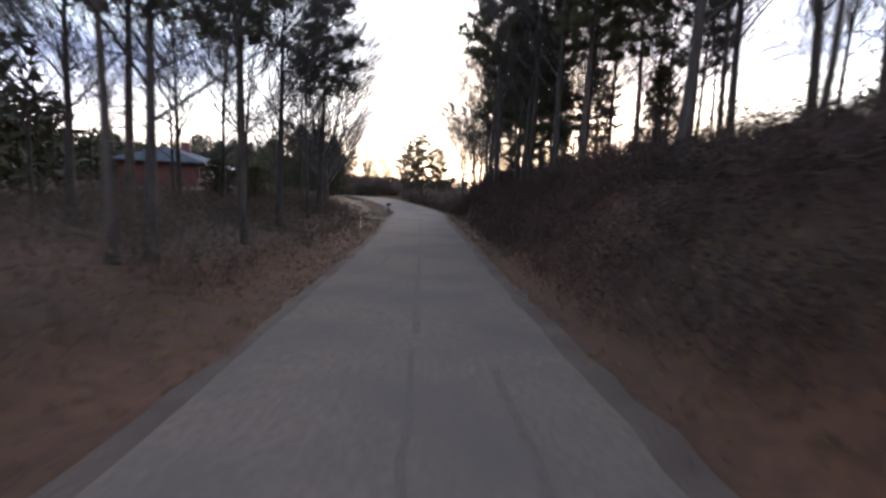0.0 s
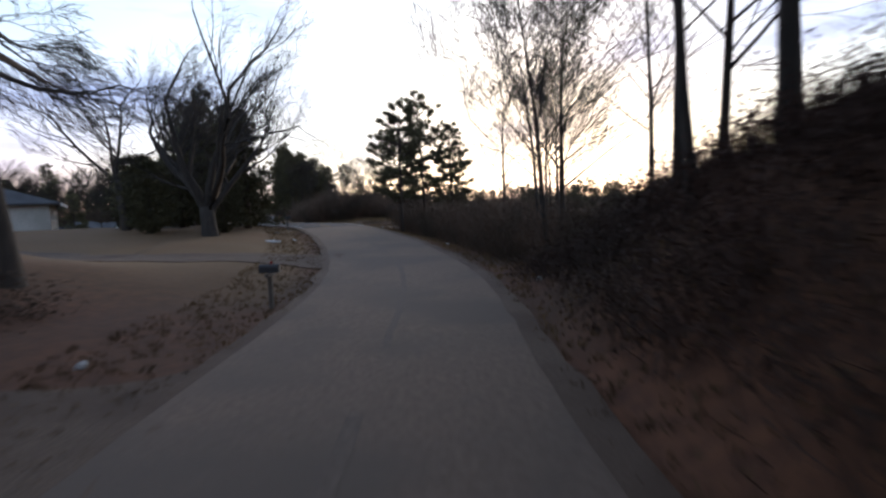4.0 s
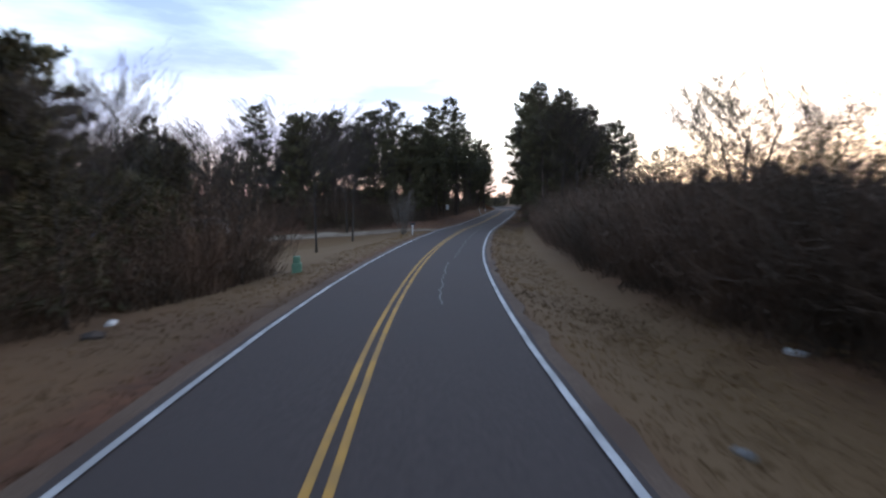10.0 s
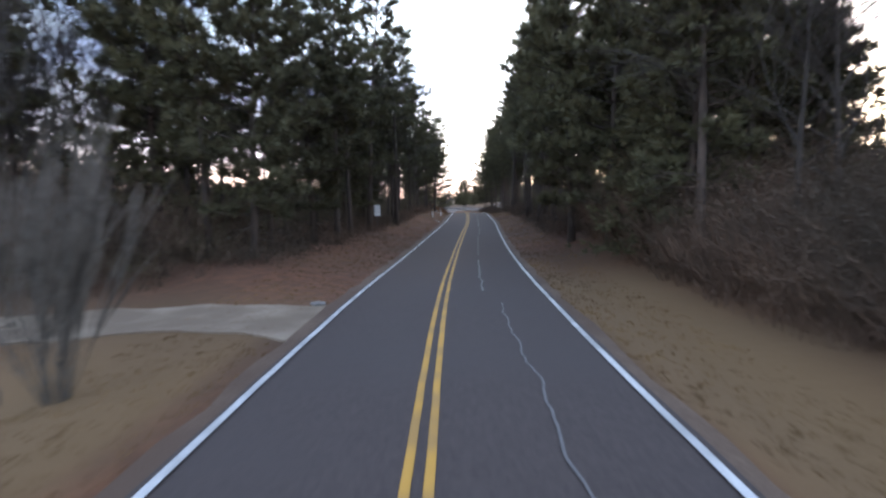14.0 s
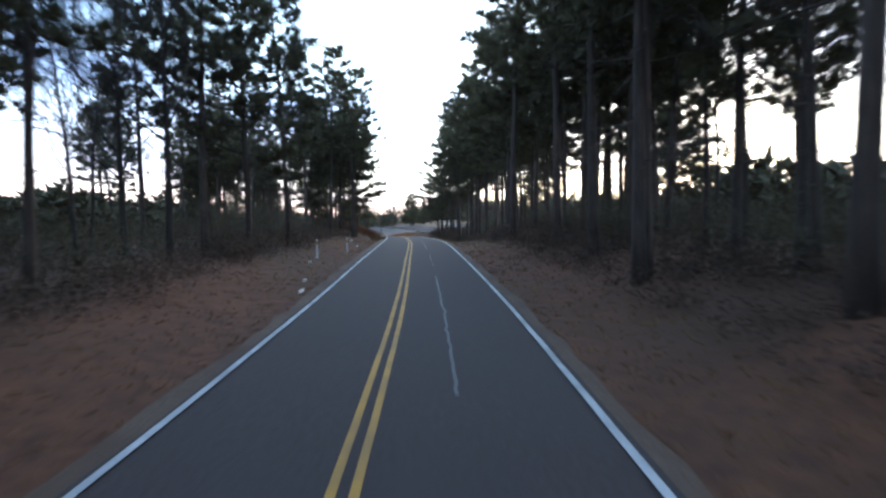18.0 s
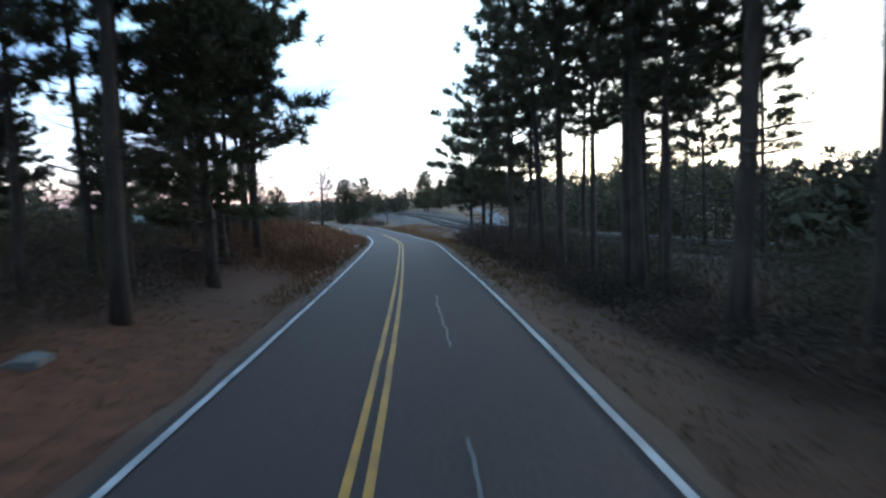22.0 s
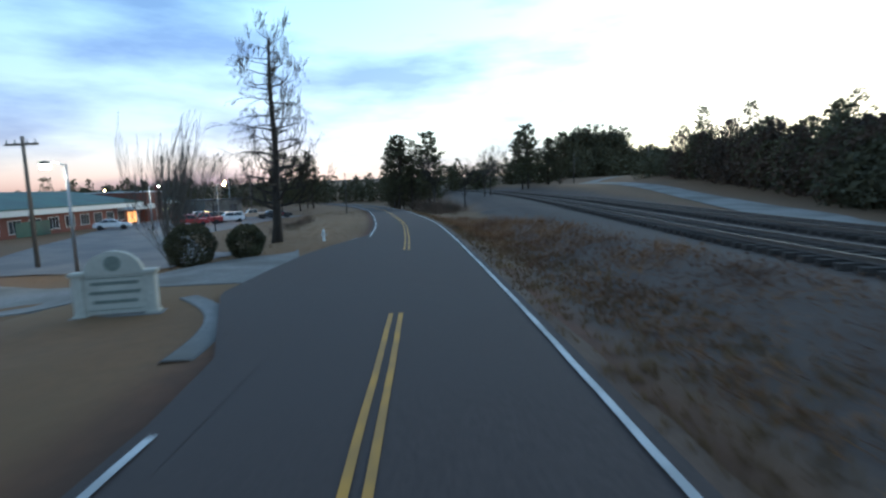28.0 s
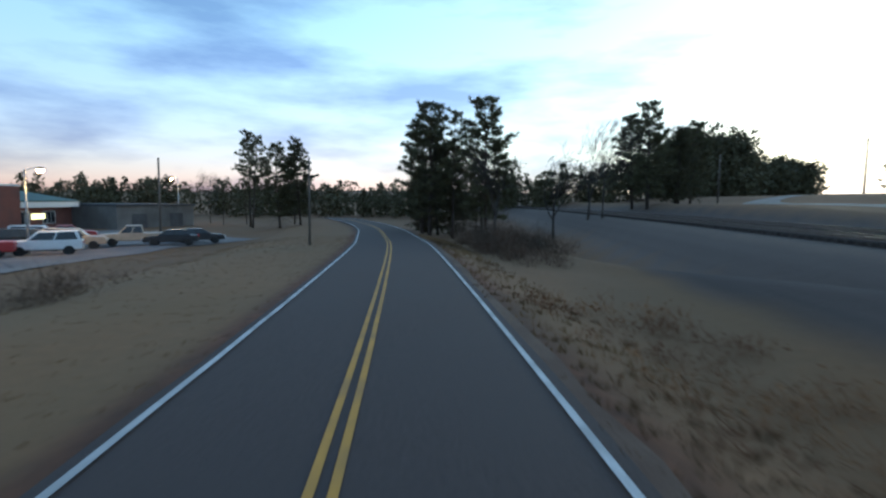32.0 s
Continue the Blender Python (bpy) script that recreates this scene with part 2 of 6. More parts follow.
def nearest(x, y):
    x, y = np.atleast_1d(x).astype(float), np.atleast_1d(y).astype(float)
    k = np.zeros(len(x), int)
    for a in range(0, len(x), 4000):
        q = (RP[None, ::4, 0] - x[a:a + 4000, None])**2 + (RP[None, ::4, 1] - y[a:a + 4000, None])**2
        k0 = q.argmin(1) * 4
        best = np.full(len(k0), 1e18)
        for o in range(-4, 5):
            kk = np.clip(k0 + o, 0, len(RP) - 1)
            v = (RP[kk, 0] - x[a:a + 4000])**2 + (RP[kk, 1] - y[a:a + 4000])**2
            k[a:a + 4000] = np.where(v < best, kk, k[a:a + 4000])
            best = np.minimum(best, v)
    d = (x - RP[k, 0]) * RN[k, 0] + (y - RP[k, 1]) * RN[k, 1]
    along = (x - RP[k, 0]) * RT[k, 0] + (y - RP[k, 1]) * RT[k, 1]
    far = np.hypot(x - RP[k, 0], y - RP[k, 1])
    d = np.where(np.abs(d) < far * .5, np.sign(d + 1e-9) * far, d)
    return k, d


# the railway bed, parallel to its own straight line
RAIL_A, RAIL_B = np.array([-78.8, 277.4]), np.array([-128.1, 386.7])
RAIL_Z = 1.4
RDIR = (RAIL_B - RAIL_A) / np.linalg.norm(RAIL_B - RAIL_A)
RNOR = np.array([RDIR[1], -RDIR[0]])


def rail_bend(u):
    return .003 * np.clip(45 - u, 0, 90)**2 - .0006 * np.maximum(u - 70, 0)**2


def rail_coords(x, y):
    u = (x - RAIL_A[0]) * RDIR[0] + (y - RAIL_A[1]) * RDIR[1]
    v = (x - RAIL_A[0]) * RNOR[0] + (y - RAIL_A[1]) * RNOR[1]
    return u, v - rail_bend(u)


def ground_z(x, y):
    x, y = np.atleast_1d(x).astype(float), np.atleast_1d(y).astype(float)
    k, d = nearest(x, y)
    z = RP[k, 2] + profile(RS[k], d)
    u, v = rail_coords(x, y)
    bed = sm(v, -8.5, -1.6) * sm(u, -75, -30)
    z = z * (1 - bed) + (RAIL_Z - .33 - .25 * sm(v, 6.2, 8) + 1.75 * sm(u, 62, 130) * sm(v, 6.5, 12) + 1.4 * sm(v, 19, 34) + .02 * np.maximum(v - 30, 0)) * bed
    far = sm(np.abs(d), 70, 260)
    return z * (1 - far) + (3.5 + 6 * sm(y, 420, 700) + 2.0 * fnoise(x * .05, y * .05)) * far


def at(s, d, h=0.0):
    """World place at s along the road and d to its right, h over the ground."""
    k = int(np.clip(round((s - S0) / DS), 0, len(RS) - 1))
    x, y = RP[k, :2] + RN[k] * d
    return Vector((x, y, float(ground_z(x, y)[0]) + h))


# ---------------------------------------------------------------- mesh helpers
class Geo:
    """Gathers vertices and faces for one mesh."""

    def __init__(self):
        self.v, self.f = [], []

    def tri(self, a, b, c):
        n = len(self.v)
        self.v += [a, b, c]
        self.f.append((n, n + 1, n + 2))

    def quad(self, a, b, c, d):
        n = len(self.v)
        self.v += [a, b, c, d]
        self.f.append((n, n + 1, n + 2, n + 3))

    def box(self, x0, y0, z0, x1, y1, z1):
        n = len(self.v)
        self.v += [(x, y, z) for z in (z0, z1) for x, y in ((x0, y0), (x1, y0), (x1, y1), (x0, y1))]
        self.f += [(n, n + 3, n + 2, n + 1), (n + 4, n + 5, n + 6, n + 7)]
        self.f += [(n + i, n + (i + 1) % 4, n + 4 + (i + 1) % 4, n + 4 + i) for i in range(4)]

    def tube(self, pts, radii, sides=5, cap=True):
        n = len(self.v)
        for i, (p, r) in enumerate(zip(pts, radii)):
            p = Vector(p)
            t = (Vector(pts[min(i + 1, len(pts) - 1)]) - Vector(pts[max(i - 1, 0)])).normalized()
            a = t.orthogonal().normalized() if abs(t.z) < .95 else (Vector((1, 0, 0)) - t * t.x).normalized()
            b = t.cross(a)
            for k in range(sides):
                w = 2 * math.pi * k / sides
                self.v.append(tuple(p + (a * math.cos(w) + b * math.sin(w)) * r))
        for i in range(len(pts) - 1):
            for k in range(sides):
                k2 = (k + 1) % sides
                self.f.append((n + i * sides + k, n + i * sides + k2, n + (i + 1) * sides + k2, n + (i + 1) * sides + k))
        if cap:
            self.f.append(tuple(n + k for k in reversed(range(sides))))
            self.f.append(tuple(n + (len(pts) - 1) * sides + k for k in range(sides)))

    def lathe(self, prof, sides=16, cx=0, cy=0):
        n = len(self.v)
        for r, z in prof:
            self.v += [(cx + r * math.cos(2 * math.pi * k / sides), cy + r * math.sin(2 * math.pi * k / sides), z) for k in range(sides)]
        for i in range(len(prof) - 1):
            for k in range(sides):
                k2 = (k + 1) % sides
                self.f.append((n + i * sides + k, n + i * sides + k2, n + (i + 1) * sides + k2, n + (i + 1) * sides + k))
        self.f.append(tuple(n + k for k in reversed(range(sides))))
        self.f.append(tuple(n + (len(prof) - 1) * sides + k for k in range(sides)))

    def mesh(self, name, material, smooth=False):
        me = bpy.data.meshes.new(name)
        me.from_pydata([tuple(map(float, p)) for p in self.v], [], self.f)
        if material:
            me.materials.append(material)
        if smooth:
            me.polygons.foreach_set("use_smooth", [True] * len(me.polygons))
        me.update()
        return me


def part(name, geo, material, parent=None, label="", smooth=False, bevel=0.0):
    ob = new(name, geo.mesh(name, material, smooth))
    if parent:
        ob.parent = parent
    if label:
        ob["label"] = label
    if bevel:
        m = ob.modifiers.new("bevel", "BEVEL")
        m.width, m.segments, m.limit_method = bevel, 2, "ANGLE"
    return ob


def thing(name, label, category, group="", kind="", place=None):
    ob = new(name)
    ob.empty_display_size = .3
    if place is not None:
        ob.matrix_basis = place
    return tagged(ob, label, category, group, kind)


def place(s, d, h=0.0, turn=0.0, scale=1.0, lean=0.0):
    p = at(s, d, h)
    return pose(p.x, p.y, p.z, lean, 0, heading(s) + turn) @ Matrix.Scale(scale, 4)


# ---------------------------------------------------------------- ground
def ground_material():
    m = mat("winter_ground", (.064, .025, .012), (.158, .062, .026), .97, 2.6, 1.0, (.065, .032, .015), .35)
    nt = m.node_tree
    N, L = nt.nodes, nt.links
    b = N["Principled BSDF"]
    old = b.inputs["Base Color"].links[0].from_socket
    at_ = N.new("ShaderNodeAttribute")
    at_.attribute_name = "lawn"
    sep = N.new("ShaderNodeSeparateColor")
    L.new(at_.outputs["Color"], sep.inputs[0])
    nz = N.new("ShaderNodeTexNoise")
    nz.inputs["Scale"].default_value, nz.inputs["Detail"].default_value = 1.3, 8
    rp = N.new("ShaderNodeValToRGB")
    rp.color_ramp.elements[0].position, rp.color_ramp.elements[1].position = .3, .7
    rp.color_ramp.elements[0].color, rp.color_ramp.elements[1].color = (.118, .066, .026, 1), (.23, .14, .057, 1)
    L.new(nz.outputs[0], rp.inputs[0])
    gr = N.new("ShaderNodeTexNoise")
    gr.inputs["Scale"].default_value, gr.inputs["Detail"].default_value = 9, 6
    rg = N.new("ShaderNodeValToRGB")
    rg.color_ramp.elements[0].position, rg.color_ramp.elements[1].position = .3, .7
    rg.color_ramp.elements[0].color, rg.color_ramp.elements[1].color = (.041, .03, .024, 1), (.108, .08, .064, 1)
    L.new(gr.outputs[0], rg.inputs[0])
    col = old
    for src, k in ((rp.outputs[0], 0), (rg.outputs[0], 1)):
        mx = N.new("ShaderNodeMixRGB")
        L.new(sep.outputs[k], mx.inputs[0])
        L.new(col, mx.inputs[1])
        L.new(src, mx.inputs[2])
        col = mx.outputs[0]
    L.new(col, b.inputs["Base Color"])
    return m


M_GROUND = ground_material()


def surface_kind(x, y):
    """How much of the ground is lawn, and how much railway ballast."""
    k, d = nearest(x, y)
    s = RS[k]
    n = fnoise(x * .8, y * .8) * .8
    lawn = span(s, 62, 128, 5) * sm(-d, 3.4, 4.5) * (.75 + .25 * n)
    lawn = np.maximum(lawn, span(s, 126, 170, 6) * sm(-d, 3.2, 4.2))
    lawn = np.maximum(lawn, .65 * sm(s, 318, 330) * sm(-d, 3.0, 3.8))
    lawn = np.maximum(lawn, .95 * span(s, 98, 180, 6) * sm(d, 3.0, 3.5) * (1 - sm(d, 6, 9)))
    lawn = np.maximum(lawn, .1 * span(s, 66, 180, 10) * sm(d, 14, 20))
    lawn = np.maximum(lawn, .55 * sm(s, 270, 300) * sm(np.abs(d), 3.2, 4.5))
    u, v = rail_coords(x, y)
    bal = sm(v + n, -7.2, -5.8) * (1 - sm(v + n, 9, 11)) * sm(u, -60, -40)
    return lawn, bal


def sheet(name, xs, ys, verts, label, category, material):
    nx, ny = xs, ys
    idx = np.arange(nx * ny).reshape(ny, nx)
    faces = np.stack([idx[:-1, :-1], idx[:-1, 1:], idx[1:, 1:], idx[1:, :-1]], -1).reshape(-1, 4)
    me = bpy.data.meshes.new(name)
    me.from_pydata(verts.tolist(), [], faces.tolist())
    me.materials.append(material)
    me.polygons.foreach_set("use_smooth", [True] * len(me.polygons))
    lawn, bal = surface_kind(verts[:, 0], verts[:, 1])
    at_ = me.color_attributes.new("lawn", "FLOAT_COLOR", "POINT")
    at_.data.foreach_set("color", np.stack([lawn, bal, 0 * bal, 0 * bal + 1], 1).ravel())
    ob = new(name, me)
    return tagged(ob, label, category, kind="structure")


def axis(lo, a, b, hi, fine):
    out = list(np.arange(a, b, fine))
    st, p = fine, b
    while p < hi:
        out.append(p)
        st *= 1.25
        p += st
    out.append(hi)
    st, p = fine, a - fine
    low = []
    while p > lo:
        low.append(p)
        st *= 1.25
        p -= st
    return np.array([lo] + low[::-1] + out)


gx, gy = axis(-2500, -190, 60, 2500, 1.6), axis(-1500, -40, 430, 3000, 1.6)
GX, GY = np.meshgrid(gx, gy)
gv = np.stack([GX.ravel(), GY.ravel(), ground_z(GX.ravel(), GY.ravel())], 1)
_k, _d = nearest(gv[:, 0], gv[:, 1])
gv[:, 2] -= .35 * (1 - sm(np.abs(_d), 10.5, 13.0)) * (RS[_k] < 465) * (RS[_k] > -38)
sheet("ground", len(gx), len(gy), gv, "winter ground of brown leaf litter and dead grass", "ground", M_GROUND)
# the verge, finer, on both sides of the road
vd = np.concatenate([-np.arange(13.5, 2.2, -.45), [-1.2, 1.2], np.arange(2.5, 13.6, .45)])
vs = np.arange(1, len(RS) - 2, 2)
vx = (RP[vs, 0][:, None] + RN[vs, 0][:, None] * vd[None]).ravel()
vy = (RP[vs, 1][:, None] + RN[vs, 1][:, None] * vd[None]).ravel()
_s, _dd = np.repeat(RS[vs], len(vd)), np.tile(vd, len(vs))
vz = ground_z(vx, vy)
vz -= .5 * sm(np.abs(_dd), 12.2, 13.5)
vz -= .12 * (np.abs(_dd) < 1.5)
verge = sheet("verge", len(vd), len(vs), np.stack([vx, vy, vz], 1), "roadside verge of leaf litter, soil and dead grass", "verge", M_GROUND)


# ---------------------------------------------------------------- road and markings
def ribbon(name, s0, s1, d0, d1, lift, material, label="", category="", parent=None, step=1.0, ragged=0.0, thick=0.0, crown=0.0, shift=None):
    n = max(2, int((s1 - s0) / step) + 1)
    g = Geo()
    cols = np.linspace(d0, d1, 7 if crown else 2)
    for i, s in enumerate(np.linspace(s0, s1, n)):
        k = np.clip((s - S0) / DS, 0, len(RS) - 1.001)
        a, w = int(k), k - int(k)
        p = RP[a] * (1 - w) + RP[a + 1] * w
        nn = RN[a] * (1 - w) + RN[a + 1] * w
        for j, d in enumerate(cols):
            d = d + (shift(s) if shift else 0)
            if ragged and (j == 0 or j == len(cols) - 1):
                d = d + ragged * (noise.noise(Vector((s * .9, d, 3))) + .6 * noise.noise(Vector((s * 3.1, d, 8))))
            g.v.append((p[0] + nn[0] * d, p[1] + nn[1] * d, p[2] + lift - crown * (d / 2.7)**2))
    c = len(cols)
    g.f = [(i * c + j, i * c + j + 1, (i + 1) * c + j + 1, (i + 1) * c + j) for i in range(n - 1) for j in range(c - 1)]
    ob = part(name, g, material, parent, smooth=not thick)
    if thick:
        m = ob.modifiers.new("thickness", "SOLIDIFY")
        m.thickness, m.offset = thick, -1
    if label:
        tagged(ob, label, category, kind="structure")
    return ob


SPLIT = 94.0
road_old = ribbon("road", -38, SPLIT, -2.85, 2.6, 0, M_OLD, "worn grey-brown two-lane asphalt road without markings", "road", ragged=.09, thick=.12, crown=.03)
road_new = ribbon("road", SPLIT - .1, 466, -2.86, 2.92, .012, M_NEW, "dark newer asphalt road with double yellow centre lines", "road", ragged=.05, thick=.12, crown=.03)
for a, b in ((SPLIT, 319.2), (348.5, 460)):
    ribbon("edge_line", a, b, -2.68, -2.57, .012, M_WHITE, parent=road_new, step=.7, ragged=.012, shift=lambda q: -.08 * float(sm(q, 115, 140) * (1 - sm(q, 205, 240))))
ribbon("edge_line", SPLIT - .5, 460, 2.61, 2.72, .012, M_WHITE, parent=road_new, step=.7, ragged=.012, shift=lambda q: .09 * (1 - float(sm(q, 250, 290))))
for a, b in ((SPLIT, 325), (339, 460)):
    for o in (-.3, -.08):
        ribbon("centre_line", a, b, o - .05 + .0, o + .05, .026, M_YELLOW, parent=road_new, step=.7, ragged=.008)
ribbon("gravel_edge", SPLIT, 460, 2.8, 3.2, -.03, M_GRAVEL, parent=road_new, ragged=.2, thick=.2)
ribbon("gravel_edge", SPLIT, 318, -3.2, -2.7, -.03, M_GRAVEL, parent=road_new, ragged=.18, thick=.2)
ribbon("gravel_edge", -38, SPLIT, 2.5, 3.1, -.045, M_GRAVEL, parent=road_old, ragged=.22, thick=.2)
ribbon("gravel_edge", -38, SPLIT, -3.2, -2.75, -.045, M_GRAVEL, parent=road_old, ragged=.2, thick=.2)
random.seed(9)
for a, b, d0 in ((127, 138, 1.0), (140, 153, 1.3), (153.5, 171, 1.35), (173, 182, .95), (184, 197, 1.0), (199, 206, 1.1), (209, 222, .95), (226, 233, 1.0), (237, 252, .9), (256, 262, .95)):
    ribbon("crack_seal", a, b, d0, d0 + random.uniform(.03, .06), .026, M_SEAL, parent=road_new, step=.25, ragged=.1)
for a, b, d0 in ((-10, 9, -.12), (10, 31, -.1), (33, 52, -.15), (55, 70, -.1), (72, 86, -.2), (2, 8, 1.2), (20, 24, -1.5)):
    ribbon("dark_seam", a, b, d0, d0 + random.uniform(.1, .26), .006, M_TAR, parent=road_old, step=.5, ragged=.06)
for a, b, d0, w in ((60, 74, -.35, .3),):
    ribbon("dark_patch", a, b, d0, d0 + w, .004, M_OLD, parent=road_old, step=.3, ragged=.1)


# ---------------------------------------------------------------- trees
def rnd(a, b):
    return random.uniform(a, b)


def turn_vec(v, amount):
    a = Vector((rnd(-1, 1), rnd(-1, 1), rnd(-1, 1)))
    return (v + a * amount).normalized()


def grow(g, p, way, length, r, depth, spread=.55, up=.15, sides=4, tips=None):
    """A limb with its side branches."""
    n = 4 if depth > 1 else (3 if depth == 1 else 2)
    pts, rad = [p.copy()], [r]
    q, w = p.copy(), way.copy()
    for i in range(n):
        w = turn_vec(w, .16)
        w = (w + Vector((0, 0, up * .35))).normalized()
        q = q + w * (length / n)
        pts.append(q.copy())
        rad.append(max(r * (1 - .68 * (i + 1) / n), .011))
    g.tube(pts, rad, sides if r > .04 else 3, cap=False)
    if tips is not None and depth <= 1:
        tips.append((pts[-1], w))
    if depth <= 0:
        return
    kids = {3: 4, 2: 4, 1: 3}.get(depth, 4)
    for k in range(kids):
        f = rnd(.3, 1.0) if k < kids - 1 else 1.0
        i = min(int(f * n), n - 1)
        base = pts[i].lerp(pts[i + 1], f * n - i)
        side = turn_vec(w.orthogonal(), 1.0)
        side = (side - w * side.dot(w)).normalized()
        nw = (w * (1 - spread * .6) + side * spread + Vector((0, 0, up))).normalized()
        grow(g, base, nw, length * rnd(.5, .78), max(rad[i] * .6, .012), depth - 1, spread, up, sides, tips)


def bare_tree(name, height, r, seed, fork=.35, spread=.6, depth=4, label="", leaning=.03, limb=.34, rise=1.0, total=19):
    random.seed(seed)
    t = thing(name, label, "tree")
    g = Geo()
    stem = [Vector((0, 0, -.3))]
    w = Vector((rnd(-leaning, leaning), rnd(-leaning, leaning), 1)).normalized()
    n = 8
    for i in range(n):
        w = turn_vec(w, .05)
        stem.append(stem[-1] + w * (height * .85 / n))
    rad = [r * 1.35] + [r * (1 - .8 * (i + 1) / n) for i in range(n)]
    g.tube(stem, rad, 8)
    crown = Geo()
    for k in range(total):
        f = fork + (1 - fork) * (k / (total - 1))
        i = min(int(f * n), n - 1)
        base = stem[i].lerp(stem[i + 1], f * n - i)
        a = k * 2.4 + rnd(-.4, .4)
        lift = rise * (.45 + .5 * f)
        nw = Vector((math.cos(a) * spread, math.sin(a) * spread, lift * .75)).normalized()
        grow(crown, base, nw, height * (limb - .55 * limb * (f - fork)) * rnd(.8, 1.15), max(rad[i] * .42, .02), depth - 1, .5, .12)
    part("trunk", g, M_BARK2, t, smooth=True)
    part("crown", crown, M_BARK2, t, "leafless grey branches and twigs")
    return t


def tuft(g, p, w, size, count, thin=.03):
    for _ in range(count):
        d = turn_vec(w, .95)
        o = d.orthogonal().normalized()
        o = (o * math.cos(1.0 * _) + d.cross(o) * math.sin(1.0 * _)) * thin
        q = p + d * size * rnd(.6, 1.15)
        g.tri(tuple(p - o), tuple(p + o), tuple(q))


def pine_tree(name, height, r, seed, bare=.5, reach=2.8, whorls=13, limbs=5, needles=24, label="", droop=.0, dead=8):
    """Whorls of nearly level limbs whose twigs end in needle clumps, over a bare stem with dead stubs."""
    random.seed(seed)
    t = thing(name, label, "tree")
    g, crown = Geo(), Geo()
    stem, w, n = [Vector((0, 0, -.3))], Vector((rnd(-.02, .02), rnd(-.02, .02), 1)), 9
    for i in range(n):
        w = turn_vec(w, .025)
        stem.append(stem[-1] + w * ((height + .3) / n))
    rad = [r * 1.25] + [max(r * (1 - .86 * (i + 1) / n), .03) for i in range(n)]
    g.tube(stem, rad, 8)

    def on(f):
        i = min(int(f * n), n - 1)
        return stem[i].lerp(stem[i + 1], f * n - i)
    for k in range(dead):
        f = rnd(bare * .4, bare)
        a = rnd(0, 6.28)
        grow(g, on(f), Vector((math.cos(a), math.sin(a), rnd(-.25, .2))), rnd(.6, 2.2), .028, 1, .5, 0)
    for k in range(whorls):
        u = (k + .4) / whorls
        form = min(1, .5 + 1.7 * u) * max(.2, (1 - u)**.45)
        turn = rnd(0, 6.28)
        for q in range(limbs):
            f = min(bare + (1 - bare) * (u + rnd(-.4, .4) / whorls), .985)
            a = turn + q * 6.283 / limbs + rnd(-.45, .45)
            ln = reach * form * rnd(.45, 1.2)
            way = Vector((math.cos(a), math.sin(a), .02 + .55 * u * u - droop + rnd(-.12, .12))).normalized()
            pts = [on(f)]
            for j in range(4):
                way = (turn_vec(way, .14) + Vector((0, 0, .07))).normalized()
                pts.append(pts[-1] + way * ln / 4)
            g.tube(pts, [.05 * ln / 2.5, .038 * ln / 2.5, .026 * ln / 2.5, .014, .008], 3, cap=False)
            tuft(crown, pts[-1], way, .5, needles)
            for e in range(int(4 + 2.6 * ln)):
                v = rnd(.34, 1.0) * 4
                i = min(int(v), 3)
                c = pts[i].lerp(pts[i + 1], v - i)
                side = Vector((-way.y, way.x, 0)) * (1 if e % 2 else -1)
                tw = (way * .55 + side * rnd(.3, 1) + Vector((0, 0, rnd(-.05, .5)))).normalized()
                tl = rnd(.15, .3) * ln * (1.25 - v / 4) + .15
                tip = c + tw * tl
                g.tube([c, tip], [.012, .006], 3, cap=False)
                for h in range(1 + (tl > .45)):
                    tuft(crown, c.lerp(tip, 1 - .45 * h), (tw + Vector((0, 0, .3))).normalized(), .46, needles)
    tuft(crown, stem[-1], Vector((0, 0, 1)), .5, 20)
    part("trunk", g, M_BARK, t, smooth=True)
    part("crown", crown, M_NEEDLE, t, "dark green needle clumps")
    return t


